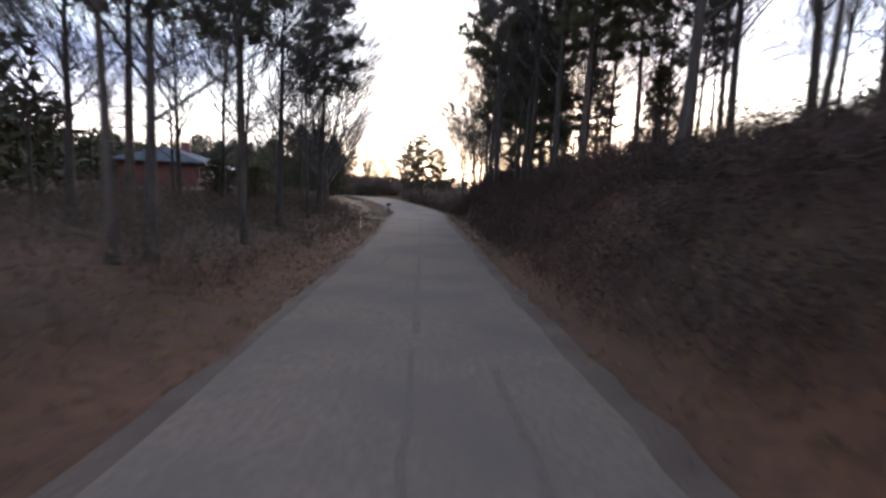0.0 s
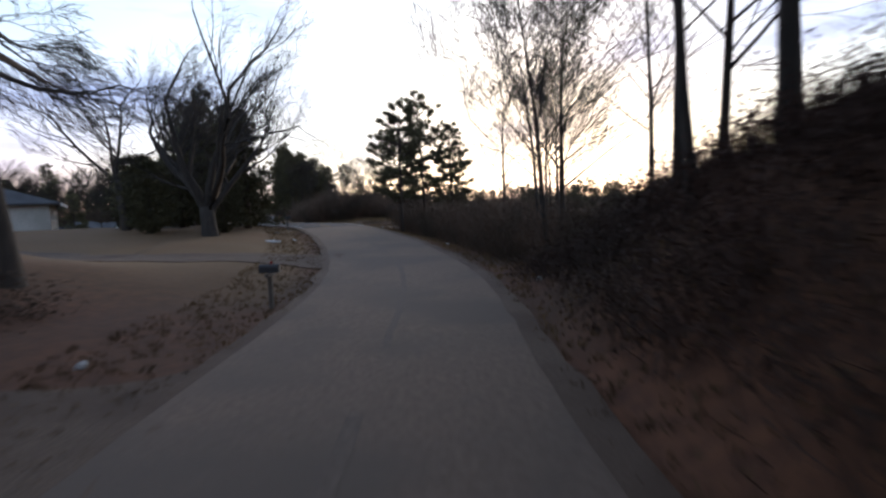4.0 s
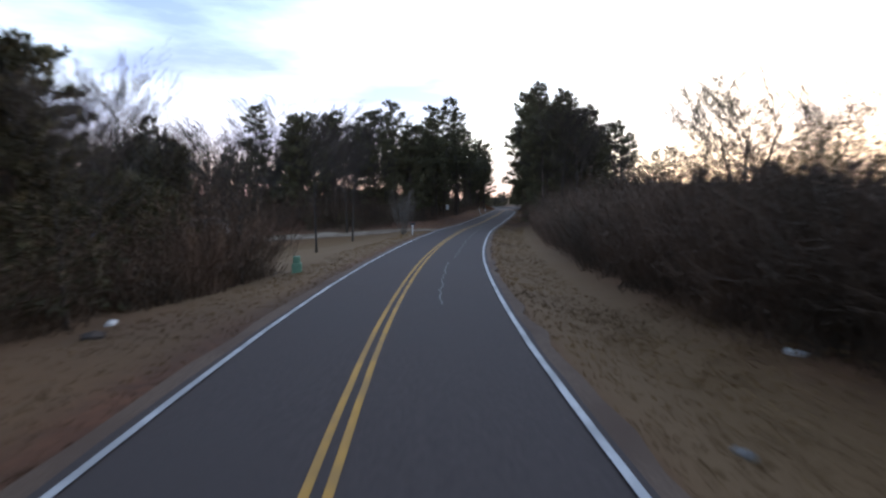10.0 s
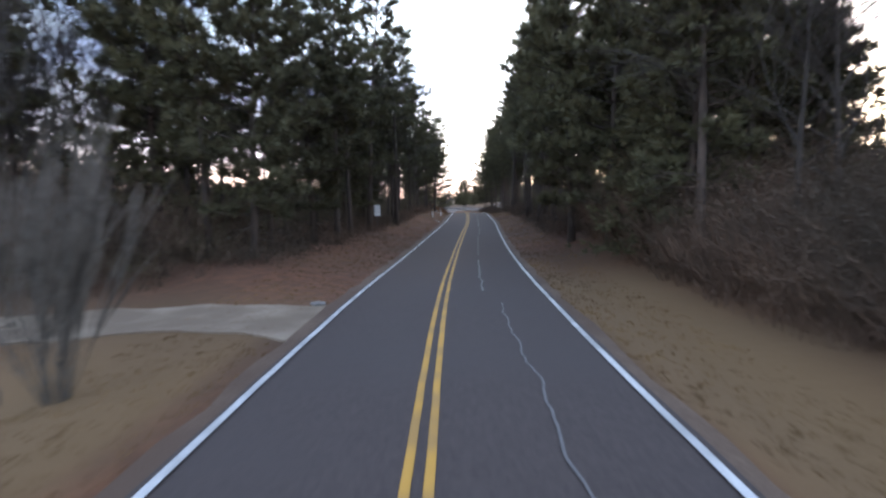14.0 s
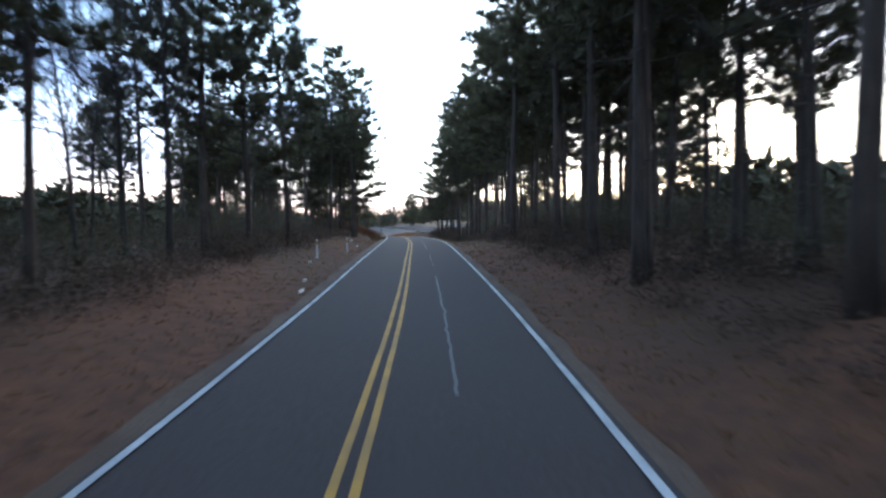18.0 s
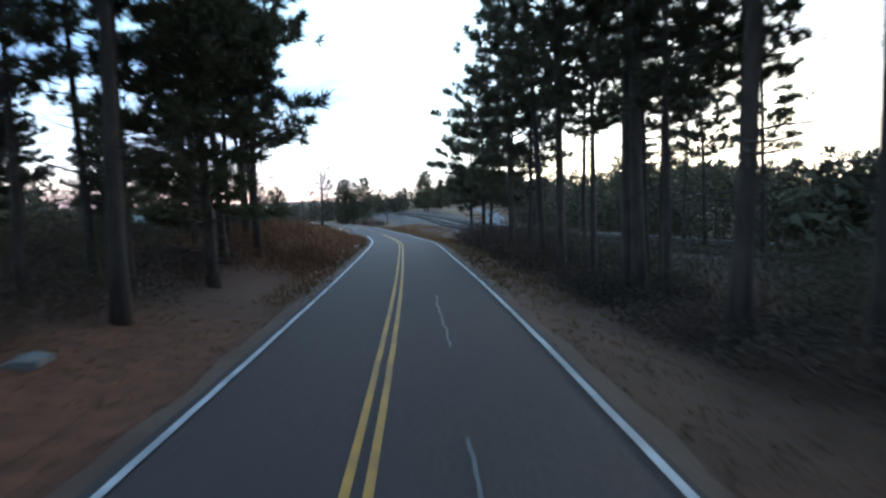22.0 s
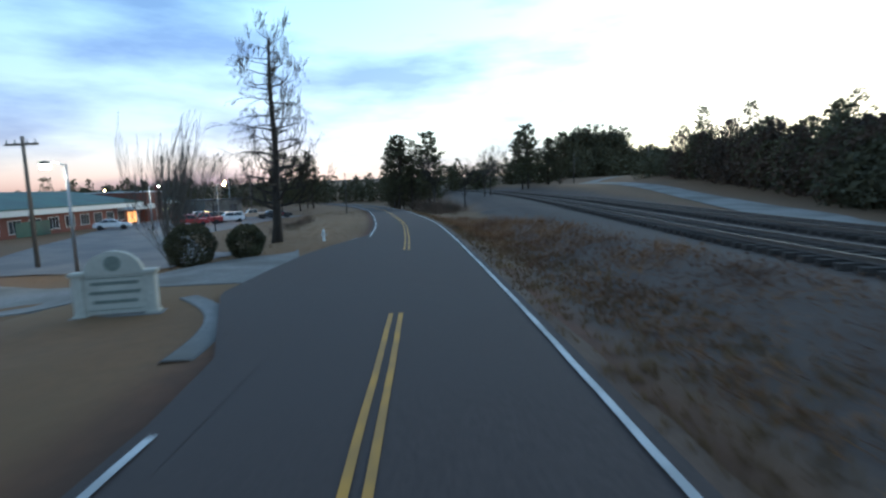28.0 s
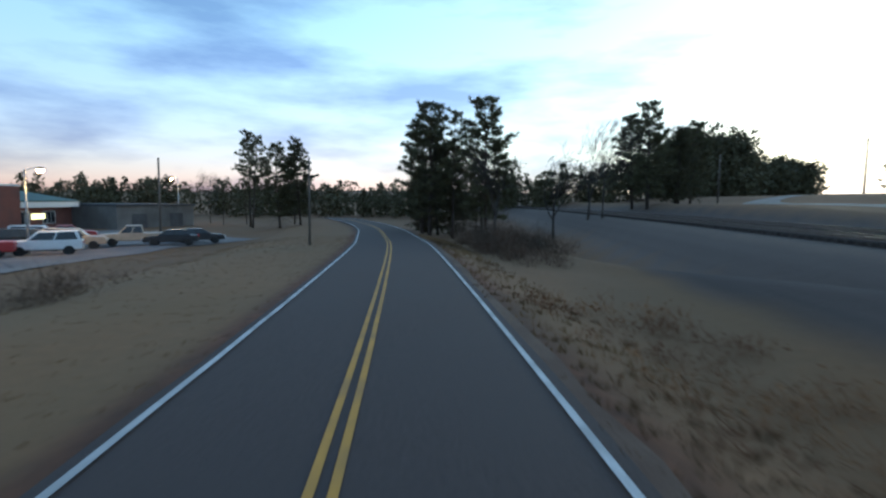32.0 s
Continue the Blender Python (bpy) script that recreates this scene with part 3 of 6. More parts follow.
def oak_tree(name, height, r, seed, fork=.22, limbs=5, label="", open_=.75, depth=4, thin=.009):
    """A hardwood whose trunk soon divides into long limbs that arch outwards."""
    random.seed(seed)
    t = thing(name, label, "tree")
    g, crown = Geo(), Geo()
    top = Vector((rnd(-.2, .2), rnd(-.2, .2), height * fork))
    g.tube([(0, 0, -.3), (0, 0, .1), tuple(top * .5), tuple(top)], [r * 1.6, r * 1.2, r, r * .95], 9)

    def limb(p, way, ln, q, depth):
        pts, rad = [p], [q]
        n = 5 if depth > 2 else (4 if depth > 1 else 3)
        w = way.copy()
        for i in range(n):
            w = (turn_vec(w, .22) + Vector((0, 0, .05 if depth > 2 else .02))).normalized()
            pts.append(pts[-1] + w * ln / n)
            rad.append(max(q * (1 - .62 * (i + 1) / n), thin))
        (g if q > r * .4 else crown).tube(pts, rad, 7 if q > .08 else (4 if q > .03 else 3), cap=False)
        if depth <= 0:
            return
        for k in range({4: 6, 3: 5, 2: 5, 1: 4}.get(depth, 4)):
            f = 1.0 if k == 0 else rnd(.28, .95)
            i = min(int(f * n), n - 1)
            side = turn_vec(w.orthogonal(), 1.2)
            side = (side - w * side.dot(w)).normalized()
            nw = (w * rnd(.55, 1.0) + side * rnd(.45, .85) + Vector((0, 0, .12))).normalized()
            limb(pts[i].lerp(pts[i + 1], f * n - i), nw, ln * rnd(.42, .68), max(rad[i] * (.75 if k == 0 else .52), .011), depth - 1)
    for k in range(limbs):
        a = k * 6.283 / limbs + rnd(-.4, .4)
        lean = open_ * rnd(.55, 1.15)
        limb(top - Vector((0, 0, rnd(0, .8))), Vector((math.cos(a) * lean, math.sin(a) * lean, 1)).normalized(), height * (1 - fork) * rnd(.52, .66), r * rnd(.45, .65), depth)
    part("trunk", g, M_BARK2, t, smooth=True)
    part("crown", crown, M_BARK2, t, "leafless arching branches and twigs")
    return t


def cedar_tree(name, height, width, seed, count=1500, low=.04, label="", round_top=False):
    random.seed(seed)
    t = thing(name, label, "tree")
    g, crown = Geo(), Geo()
    g.tube([(0, 0, -.3), (.03, .02, height * .5), (0, 0, height * .95)], [width * .06, width * .04, .02], 7)
    sprays = max(40, count // 9)
    for k in range(sprays):
        f = low + (.98 - low) * ((k + rnd(0, 1)) / sprays)**1.15
        a = k * 2.4 + rnd(-.6, .6)
        form = math.sin(math.pi * (.18 + .8 * f))**.7 if round_top else (1 - f)**.72 + .05
        ln = width * .5 * form * rnd(.62, 1.3)
        way = Vector((math.cos(a), math.sin(a), .35 - .3 * (not round_top) + rnd(-.15, .2))).normalized()
        p = Vector((0, 0, height * f))
        for e in range(9):
            u = (e + rnd(0, 1)) / 9
            c = p + way * ln * u**.75 + Vector((rnd(-1, 1), rnd(-1, 1), rnd(-.5, .6))) * (.2 + .16 * ln * (1 - .5 * u))
            tuft(crown, c, (way + Vector((rnd(-.3, .3), rnd(-.3, .3), .3))).normalized(), .42, 12, .035)
    part("trunk", g, M_BARK, t, smooth=True)
    part("crown", crown, M_CEDAR, t, "dense dark evergreen foliage")
    return t


PINE_L = "tall pine with a bare trunk and dark crown"
BARE_L = "leafless grey hardwood tree"
CEDAR_L = "dense dark evergreen tree"
PINES = [pine_tree("pine_tree", 16.5, .19, 11, .45, 3.3, 13, 5, label=PINE_L), pine_tree("pine_tree", 14.5, .16, 12, .42, 2.9, 11, 4, label=PINE_L),
         pine_tree("pine_tree", 17.5, .22, 13, .5, 3.6, 13, 5, label=PINE_L),
         pine_tree("pine_tree", 12.5, .19, 14, .16, 3.6, 17, 6, label="broad pine with low dark branches"),
         pine_tree("pine_tree", 12, .17, 15, .26, 4.4, 9, 5, 26, label="open pine with long level branches")]
BARES = [bare_tree("bare_tree", 15, .19, 21, label=BARE_L), bare_tree("bare_tree", 13, .13, 22, .4, .5, label=BARE_L),
         oak_tree("bare_tree", 14, .27, 23, .28, 4, label="leafless hardwood tree with a forked trunk and arching limbs"),
         bare_tree("bare_tree", 18, .38, 24, .2, 1.0, label="tall straight leafless tree with short limbs", limb=.15, rise=.16, total=56),
         oak_tree("bare_tree", 15.5, .5, 25, .14, 7, label="great leafless hardwood tree with spreading limbs"),
         oak_tree("bare_tree", 11, .17, 26, .3, 4, "small dark leafless tree with crooked branches", .6, 3, .02)]
CEDARS = [cedar_tree("evergreen_tree", 8, 4.6, 31, 1000, label=CEDAR_L), cedar_tree("evergreen_tree", 6, 4.6, 32, 900, .02, label=CEDAR_L, round_top=True)]
USED = set()


def plant(pattern, s, d, scale=1.0, turn=None, sink=.15, label="", group=""):
    return plant_xy(pattern, *at(s, d)[:2], scale, turn, sink, label, group)


def plant_xy(pattern, x, y, scale=1.0, turn=None, sink=.15, label="", group=""):
    p = Vector((x, y, float(ground_z(x, y)[0]) - sink))
    m = pose(p.x, p.y, p.z, rnd(-1.5, 1.5), rnd(-1.5, 1.5), rnd(0, 360) if turn is None else turn) @ Matrix.Scale(scale, 4)
    if pattern.name in USED:
        t = copy_thing(pattern, Matrix.Identity(4))
    else:
        t = pattern
        USED.add(pattern.name)
    t.matrix_basis = m
    if label:
        t["label"] = label
    if group:
        t["group"] = group
    return t


def tri_mesh(name, tris, material):
    """One mesh out of an array of triangles, n x 3 x 3."""
    n = len(tris)
    me = bpy.data.meshes.new(name)
    me.vertices.add(3 * n)
    me.vertices.foreach_set("co", tris.reshape(-1).astype(np.float32))
    me.loops.add(3 * n)
    me.loops.foreach_set("vertex_index", np.arange(3 * n, dtype=np.int32))
    me.polygons.add(n)
    me.polygons.foreach_set("loop_start", np.arange(0, 3 * n, 3, dtype=np.int32))
    me.materials.append(material)
    me.update(calc_edges=True)
    return new(name, me)


def unit(v):
    return v / np.maximum(np.linalg.norm(v, axis=-1, keepdims=True), 1e-6)


def spots(s, d):
    """World places on the ground for arrays of s and d."""
    k = np.clip(np.round((s - S0) / DS).astype(int), 0, len(RS) - 1)
    x, y = RP[k, 0] + RN[k, 0] * d + RT[k, 0] * (s - RS[k]), RP[k, 1] + RN[k, 1] * d + RT[k, 1] * (s - RS[k])
    return np.stack([x, y, ground_z(x, y)], 1)


def far_wood(name, corners, count, low, high, label, seed, width=5.0, leaves=150, leaf=1.0, material=None):
    """A far wood: many crowns of small leaf clumps in one mesh, along a broken line."""
    rg = np.random.default_rng(seed)
    c = np.array(corners, float)
    i, u = rg.integers(0, len(c) - 1, count), rg.random(count)[:, None]
    xy = c[i] * (1 - u) + c[i + 1] * u + rg.uniform(-width, width, (count, 2))
    z = ground_z(xy[:, 0], xy[:, 1]) - .3
    h, r = rg.uniform(low, high, count) * rg.uniform(.75, 1.1, count), rg.uniform(1.8, 3.4, count)
    f, a, q = rg.random((count, leaves))**.8, rg.uniform(0, 6.28, (count, leaves)), rg.random((count, leaves))**.4
    q = q * r[:, None] * np.sin(np.pi * (.14 + .8 * f))
    p = np.stack([xy[:, :1] + np.cos(a) * q, xy[:, 1:] + np.sin(a) * q, z[:, None] + h[:, None] * (.02 + .98 * f)], -1).reshape(-1, 3)
    n = len(p)
    d1 = unit(rg.uniform(-1, 1, (n, 3)) + [0, 0, .3]) * rg.uniform(.4, .9, (n, 1)) * leaf
    d2 = unit(rg.uniform(-1, 1, (n, 3))) * rg.uniform(.3, .7, (n, 1)) * leaf
    tris = np.stack([p, p + d1 + d2, p + d1 - d2], 1)
    foot = np.stack([xy[:, 0], xy[:, 1], z], 1)
    o = np.array([.16, 0, 0])
    stem = np.stack([foot - o, foot + o, foot + np.stack([0 * h, 0 * h, h * .9], 1)], 1)
    o = np.array([0, .16, 0])
    stem2 = np.stack([foot - o, foot + o, foot + np.stack([0 * h, 0 * h, h * .9], 1)], 1)
    return tagged(tri_mesh(name, np.concatenate([tris, stem, stem2]), material or M_CEDAR), label, "wood", kind="stuff")


def woods(s0, s1, d0, d1, count, mix, gap=2.2, group="", small=.75, big=1.15, seed=1):
    """Scatter trees over a strip beside the road; mix lists the patterns."""
    random.seed(seed)
    done = []
    tries = 0
    while len(done) < count and tries < count * 30:
        tries += 1
        s, d = rnd(s0, s1), d0 + (d1 - d0) * random.random()**1.35
        if any((s - a)**2 + (d - b)**2 < gap * gap for a, b in done):
            continue
        done.append((s, d))
        plant(random.choice(mix), s, d, rnd(small, big), group=group)


def brush(name, s0, s1, d0, d1, count, size, material, label, seed, leaves=26, stems=12, category="undergrowth", blade=.05):
    """Thicket of thin stems and small leaves, one mesh of many clumps."""
    rg = np.random.default_rng(seed)
    p = spots(rg.uniform(s0, s1, count), rg.uniform(d0, d1, count)) - [0, 0, .1]
    z = size * rg.uniform(.5, 1.2, count) * (1 + .25 * np.sin(p[:, 0] * .35 + p[:, 1] * .27))
    n = count * stems
    b = np.repeat(p, stems, 0) + np.concatenate([rg.uniform(-.5, .5, (n, 2)), np.zeros((n, 1))], 1)
    w = unit(np.concatenate([rg.uniform(-.7, .7, (n, 2)), np.ones((n, 1))], 1))
    zz = np.repeat(z, stems)[:, None]
    q = b + w * zz * rg.uniform(.5, 1.1, (n, 1))
    o = unit(np.cross(w, rg.uniform(-1, 1, (n, 3)))) * .011
    mid = (b + q) / 2 + np.concatenate([rg.uniform(-.28, .28, (n, 2)), np.zeros((n, 1))], 1)
    tris = [np.stack([b - o, b + o, mid], 1), np.stack([mid - o, mid + o, q], 1)]
    for base in (mid, mid, q * .75 + mid * .25):
        e = base + np.concatenate([rg.uniform(-.8, .8, (n, 2)), rg.uniform(-.15, .6, (n, 1))], 1) * zz * .36
        tris.append(np.stack([base - o * .8, base + o * .8, e], 1))
    n = count * leaves
    c = np.repeat(p, leaves, 0) + np.concatenate([rg.uniform(-.7, .7, (n, 2)), np.repeat(z, leaves)[:, None] * rg.random((n, 1))**.7], 1)
    a = unit(rg.uniform(-1, 1, (n, 3)) + [0, 0, .5]) * blade * rg.uniform(.7, 1.8, (n, 1))
    b2 = unit(rg.uniform(-1, 1, (n, 3))) * blade * rg.uniform(.6, 1.4, (n, 1))
    tris.append(np.stack([c, c + a + b2, c + a - b2], 1))
    return tagged(tri_mesh(name, np.concatenate(tris), material), label, category, kind="stuff")


def grass(name, s0, s1, d0, d1, count, height, material, label, seed, thin=.02, blades=5):
    rg = np.random.default_rng(seed)
    p = np.repeat(spots(rg.uniform(s0, s1, count), rg.uniform(d0, d1, count)) - [0, 0, .02], blades, 0)
    n = len(p)
    w = unit(np.concatenate([rg.uniform(-.55, .55, (n, 2)), np.ones((n, 1))], 1))
    b = p + np.concatenate([rg.uniform(-.12, .12, (n, 2)), np.zeros((n, 1))], 1)
    o = unit(np.concatenate([rg.uniform(-1, 1, (n, 2)), np.zeros((n, 1))], 1)) * thin
    t = b + w * height * rg.uniform(.5, 1.2, (n, 1))
    return tagged(tri_mesh(name, np.stack([b - o, b + o, t], 1), material), label, "grass", kind="stuff")


def rail_line(u, v):
    """World place u along the railway and v metres beyond it."""
    p = RAIL_A + RDIR * u + RNOR * (v + rail_bend(u))
    return float(p[0]), float(p[1])


# ---------------------------------------------------------------- woods
PI, BA, CE = PINES, BARES, CEDARS
GL, GB, GP = "trees of the roadside wood", "trees on the bank", "pines of the wood"
woods(2, 44, -30, -6.5, 34, [BA[0], BA[1], BA[1], BA[0], BA[1], PI[2]], 1.8, GL, .7, 1.05, seed=2)
woods(2, 60, 6.2, 24, 48, [BA[0], BA[1], PI[0], BA[1], PI[1], BA[0], BA[1]], 1.7, GB, .7, 1.05, seed=3)
woods(182, 274, -34, -13.0, 22, [PI[0], PI[2], BA[0], BA[1], PI[2]], 1.9, GP, .72, 1.0, seed=4)
woods(190, 282, 10, 30, 20, [PI[0], PI[1], PI[2], PI[2]], 1.9, GP, .72, 1.0, seed=5)
for s_, d_, p_, k_ in ((178, -8, PI[3], .95), (180, -13, PI[3], 1.1), (176, -17, PI[1], .95), (178, -22, PI[3], 1.05), (175, -27, PI[0], .9), (174, -33, BA[1], .9),
                       (173, -39, PI[0], .85), (171, -45, BA[0], .8), (187, -7, PI[0], .95), (196, -7, PI[0], 1.1), (206, -6.6, PI[2], 1.0), (221, -8.5, BA[1], 1.1), (226, -9.2, PI[2], .9),
                       (184, 7.5, PI[3], 1.15), (188, 6.4, PI[3], 1.2), (190, 10, PI[3], 1.2), (195, 6.4, PI[0], 1.1), (204, 6.4, PI[2], 1.1), (216, 6.4, PI[0], 1.05), (192, 14, CE[0], 1.1), (187, 10, CE[1], 1.0), (186, 12, PI[0], .9), (181, 13, PI[1], .85)):
    random.seed(int(s_ * 7 + d_))
    plant(p_, s_, d_, k_, group=GP)
for s_, d_, p_, k_ in ((42, 5.9, PI[2], 1.15), (47, 6.1, PI[2], 1.0), (55, 5.6, BA[1], 1.0), (54, 6.6, BA[0], .85), (57, 6.2, BA[1], .9), (51, 7.0, BA[1], 1.0), (58.5, 8, BA[0], .8), (61, 7.5, BA[1], .8), (49, 9, PI[3], .8),
                       (38, 8.5, PI[3], .9), (44, 10, PI[1], .9), (33, 6.5, PI[0], 1.05), (26, 6.4, BA[0], 1.0), (35, -7.5, BA[1], 1.1), (28, -7.5, BA[0], 1.0), (20, -6.6, BA[1], 1.0), (40, -9, BA[1], .9), (14, -7, BA[0], .9)):
    random.seed(int(s_ * 11 + d_))
    plant(p_, s_, d_, k_, group=GB if d_ > 0 else GL)
woods(250, 279, -26, -8.5, 13, [PI[0], PI[1], PI[2]], 1.9, GP, .75, 1.0, seed=15)
random.seed(51)
for k in range(20):
    if not 7 < k < 14:
        plant(random.choice([PI[0], PI[1], PI[2], PI[3], PI[0]]), 180 + k * 4.9 + rnd(-1, 1), -rnd(7.0, 9.5), rnd(.78, 1.0), group=GP)
    plant(random.choice([PI[0], PI[1], PI[2], PI[1]]), 188 + k * 4.1 + rnd(-1, 1), rnd(6.6, 8.6) + 2.5 * (k < 12), rnd(.78, 1.0), group=GP)
for s_, d_, p_, k_ in ((277, 7.4, PI[1], .95), (282, 7.6, PI[4], 1.1), (287.5, 6.3, PI[4], 1.15), (291, 7.6, PI[4], 1.05), (295.5, 6.8, PI[4], 1.0), (258, -6.0, PI[0], 1.05), (264, -6.2, PI[3], 1.15), (270, -6.4, PI[0], .95), (280, 20, PI[0], .9), (286, 22, PI[1], 1.0),
                       (300, 26, PI[3], .9), (270, -9, PI[0], .9), (274, -8, PI[1], .85), (276, -12, PI[3], .8),
                       (322, -42, PI[1], .75), (326, -46, PI[0], .7), (338, -44, BA[1], .8), (342, -43, BA[1], .8), (318, -30, CE[1], .5), (312, -14, CE[0], .35)):
    random.seed(int(s_ * 5 + d_))
    plant(p_, s_, d_, k_)
brush("undergrowth", -5, 46, -22, -4.8, 1100, 1.7, M_TWIG, "brown leafless undergrowth below the trees", 41)
# the bank's brush carries tree shade in its dark colour
brush("undergrowth", -5, 64, 3.9, 13, 3600, 1.25, M_BRAMBLE_SHADED, "brown brambles and twigs on the bank, darkened for tree shade", 42)
brush("thicket", 62, 93, 5.2, 15, 1500, 2.8, M_TWIG, "dark leafless roadside thicket", 43, 30, 16)
brush("thicket", 100, 138, 13.5, 24, 1500, 2.3, M_TWIG, "low leafless thicket at the field's edge", 54, 26, 16)
brush("thicket", 116.5, 131, 8.2, 15, 900, 3.6, M_TWIG, "dark leafless thicket beside a field entrance", 98, 40, 20)
brush("weeds", 96, 128, 4.6, 13, 1000, .42, M_STRAW, "dry weeds and grass beside a field entrance", 97, 4, 14)
brush("thicket", 122, 190, 7.5, 12.5, 2000, 3.5, M_TWIG, "dark leafless roadside thicket", 44, 30, 18)
brush("thicket", 130, 186, 10, 17, 700, 4.2, M_TWIG, "tall leafless thicket above the roadside brush", 48, 40, 22)
brush("undergrowth", 173, 272, -20, -8.2, 900, 2.6, M_LEAFY, "dark evergreen undergrowth below the pines", 45, 60)
brush("undergrowth", 186, 272, 8.0, 20, 900, 2.4, M_LEAFY, "dark evergreen undergrowth below the pines", 46, 60)
brush("undergrowth", 270, 299, 5.6, 9, 260, 2.0, M_TWIG, "dark undergrowth between road and railway", 49, 40, 16)
brush("sedge_bank", 268, 315, -14, -4.0, 1600, .95, M_SEDGE, "tall rust-brown broom sedge on the bank", 47, 4, 22)
brush("weeds", 292, 372, 4.2, 8.5, 1300, .55, M_SEDGE, "low rust-brown weeds beside the ballast", 50, 4, 14)
brush("bushes", 377, 385, 7, 10, 50, 1.2, M_TWIG, "leafless roadside bushes near the rise", 52, 20, 24)
brush("shrub_row", 366, 374, -13, -10, 26, 1.3, M_TWIG, "leafless shrubs on the lawn", 53, 4, 26)
grass("dead_grass", 0, 95, 2.9, 5.5, 3000, .16, M_STRAW, "short dead grass and leaves on the verge", 71)
grass("dead_grass", 0, 95, -6, -3.0, 3500, .14, M_STRAW, "short dead grass and leaves on the verge", 72)
grass("dead_grass", 95, 262, 2.95, 6.0, 8000, .09, M_STRAW, "short dead grass on the verge", 73)
grass("dead_grass", 95, 262, -6.5, -2.95, 8000, .08, M_STRAW, "short dead grass on the verge", 74)
grass("dead_grass", 262, 400, 2.95, 6.0, 5000, .2, M_STRAW, "dead grass along the road's edge", 75)
grass("dead_grass", 262, 318, -4.5, -2.9, 1500, .22, M_STRAW, "dead grass along the road's edge", 76)
grass("lawn_grass", 340, 400, -20, -2.9, 6000, .07, M_STRAW, "short dead lawn grass", 77)
brush("undergrowth", 176, 268, -9.5, -6.4, 900, .9, M_TWIG, "low dark undergrowth at the wood's edge", 93, 40, 12)
brush("undergrowth", 190, 268, 5.8, 9.5, 900, .9, M_TWIG, "low dark undergrowth at the wood's edge", 94, 40, 12)
woods(171, 196, -58, -11, 34, [BA[0], BA[1], BA[1], BA[0], PI[1]], 2.0, GL, .6, .85, seed=25)
woods(192, 228, 9, 20, 13, [PI[0], PI[2], BA[1], PI[0], BA[0]], 2.2, GP, .75, .95, seed=27)
woods(178, 222, -26, -9.5, 14, [PI[1], BA[1], PI[0], BA[0]], 2.2, GP, .75, .95, seed=28)
woods(207, 234, -21, -9.5, 11, [PI[0], BA[1], PI[2], BA[0]], 2.2, GP, .75, .95, seed=29)
woods(222, 266, 8.5, 16, 11, [PI[0], PI[2], PI[1]], 2.2, GP, .8, 1.0, seed=26)
for s_, d_, p_, k_ in ((27, 12, CE[0], .7), (37, 12, PI[3], .6), (47, 12.5, CE[0], .7)):
    random.seed(int(s_ * 13 + d_))
    plant(p_, s_, d_, k_, group=GB)
# single trees by the curve
random.seed(77)
LONE = "open dark pine standing by the curve"
for s_, d_, k_, turn_ in ((87.3, 4.4, .84, 20), (89.6, 7.2, .95, 140), (91.5, 5.6, .8, 250)):
    plant(PI[4], s_, d_, k_, turn_, label=LONE)
plant(PI[3], 95, 12.5, .8)
plant(BA[1], 80, 13, .85)
plant(BA[1], 65, 5.6, .95)
plant(BA[0], 67, 7.0, .8)
plant(BA[1], 70, 7.4, .9)
plant(BA[1], 84, 16, .85)
plant(BA[4], 86.6, -9.8, 1.0, 30)
plant(BA[2], 95, -16, 1.05)
plant(BA[0], 88, 14, .9)
plant(BA[0], 86, 18, .9)
for s_, d_, p_, k_ in ((152, 21, BA[2], .95), (150, 24.5, BA[2], .85), (156, 19, BA[0], .75), (148, 29, BA[5], 1.1), (168, 30, BA[5], .9), (163, 27, CE[0], .85), (157, 24, PI[3], .55),
                       (183, 11.5, PI[3], 1.1), (186, 14, PI[3], 1.15), (181, 14.5, CE[0], 1.3), (190, 15, PI[1], 1.0), (178, 13.5, CE[0], 1.2), (184, 17.5, PI[3], 1.0)):
    plant(p_, s_, d_, k_)
plant(CE[0], 95, -7.0, 1.25)
for s_, d_, k_ in ((90, -9, .75), (100, -6, .8), (103, -12, 1.0), (91, -14, .9), (96, -15, 1.0)):
    plant(CE[1], s_, d_, k_)
plant(PI[3], 115, -10.5, 1.1)
plant(PI[2], 117, -7, .75)
plant(PI[1], 119, -12, .9)
plant(CE[0], 130, -17, .9)
plant(PI[1], 99, -9.5, .85)
plant(PI[3], 104, -6.8, .95)
plant(PI[3], 107, -9.5, 1.0)
plant(PI[3], 112, -7.5, .8)
plant(CE[0], 118, -8.5, .9)
plant(CE[0], 124, -9.5, .9)
plant(BA[2], 60, -10.6, 1.28, 200)
for x_, y_, k_ in ((-27, 165, .72), (-22.5, 166.5, .65), (-30, 171, .6), (-19, 163, .7)):
    plant_xy(BA[5], x_, y_, k_)
plant(BA[1], 166, -11.5, .8)
plant(BA[1], 153, -10.4, .7)
plant(BA[3], 350.3, -9.1, .9, label="tall leafless tree standing on a lawn")
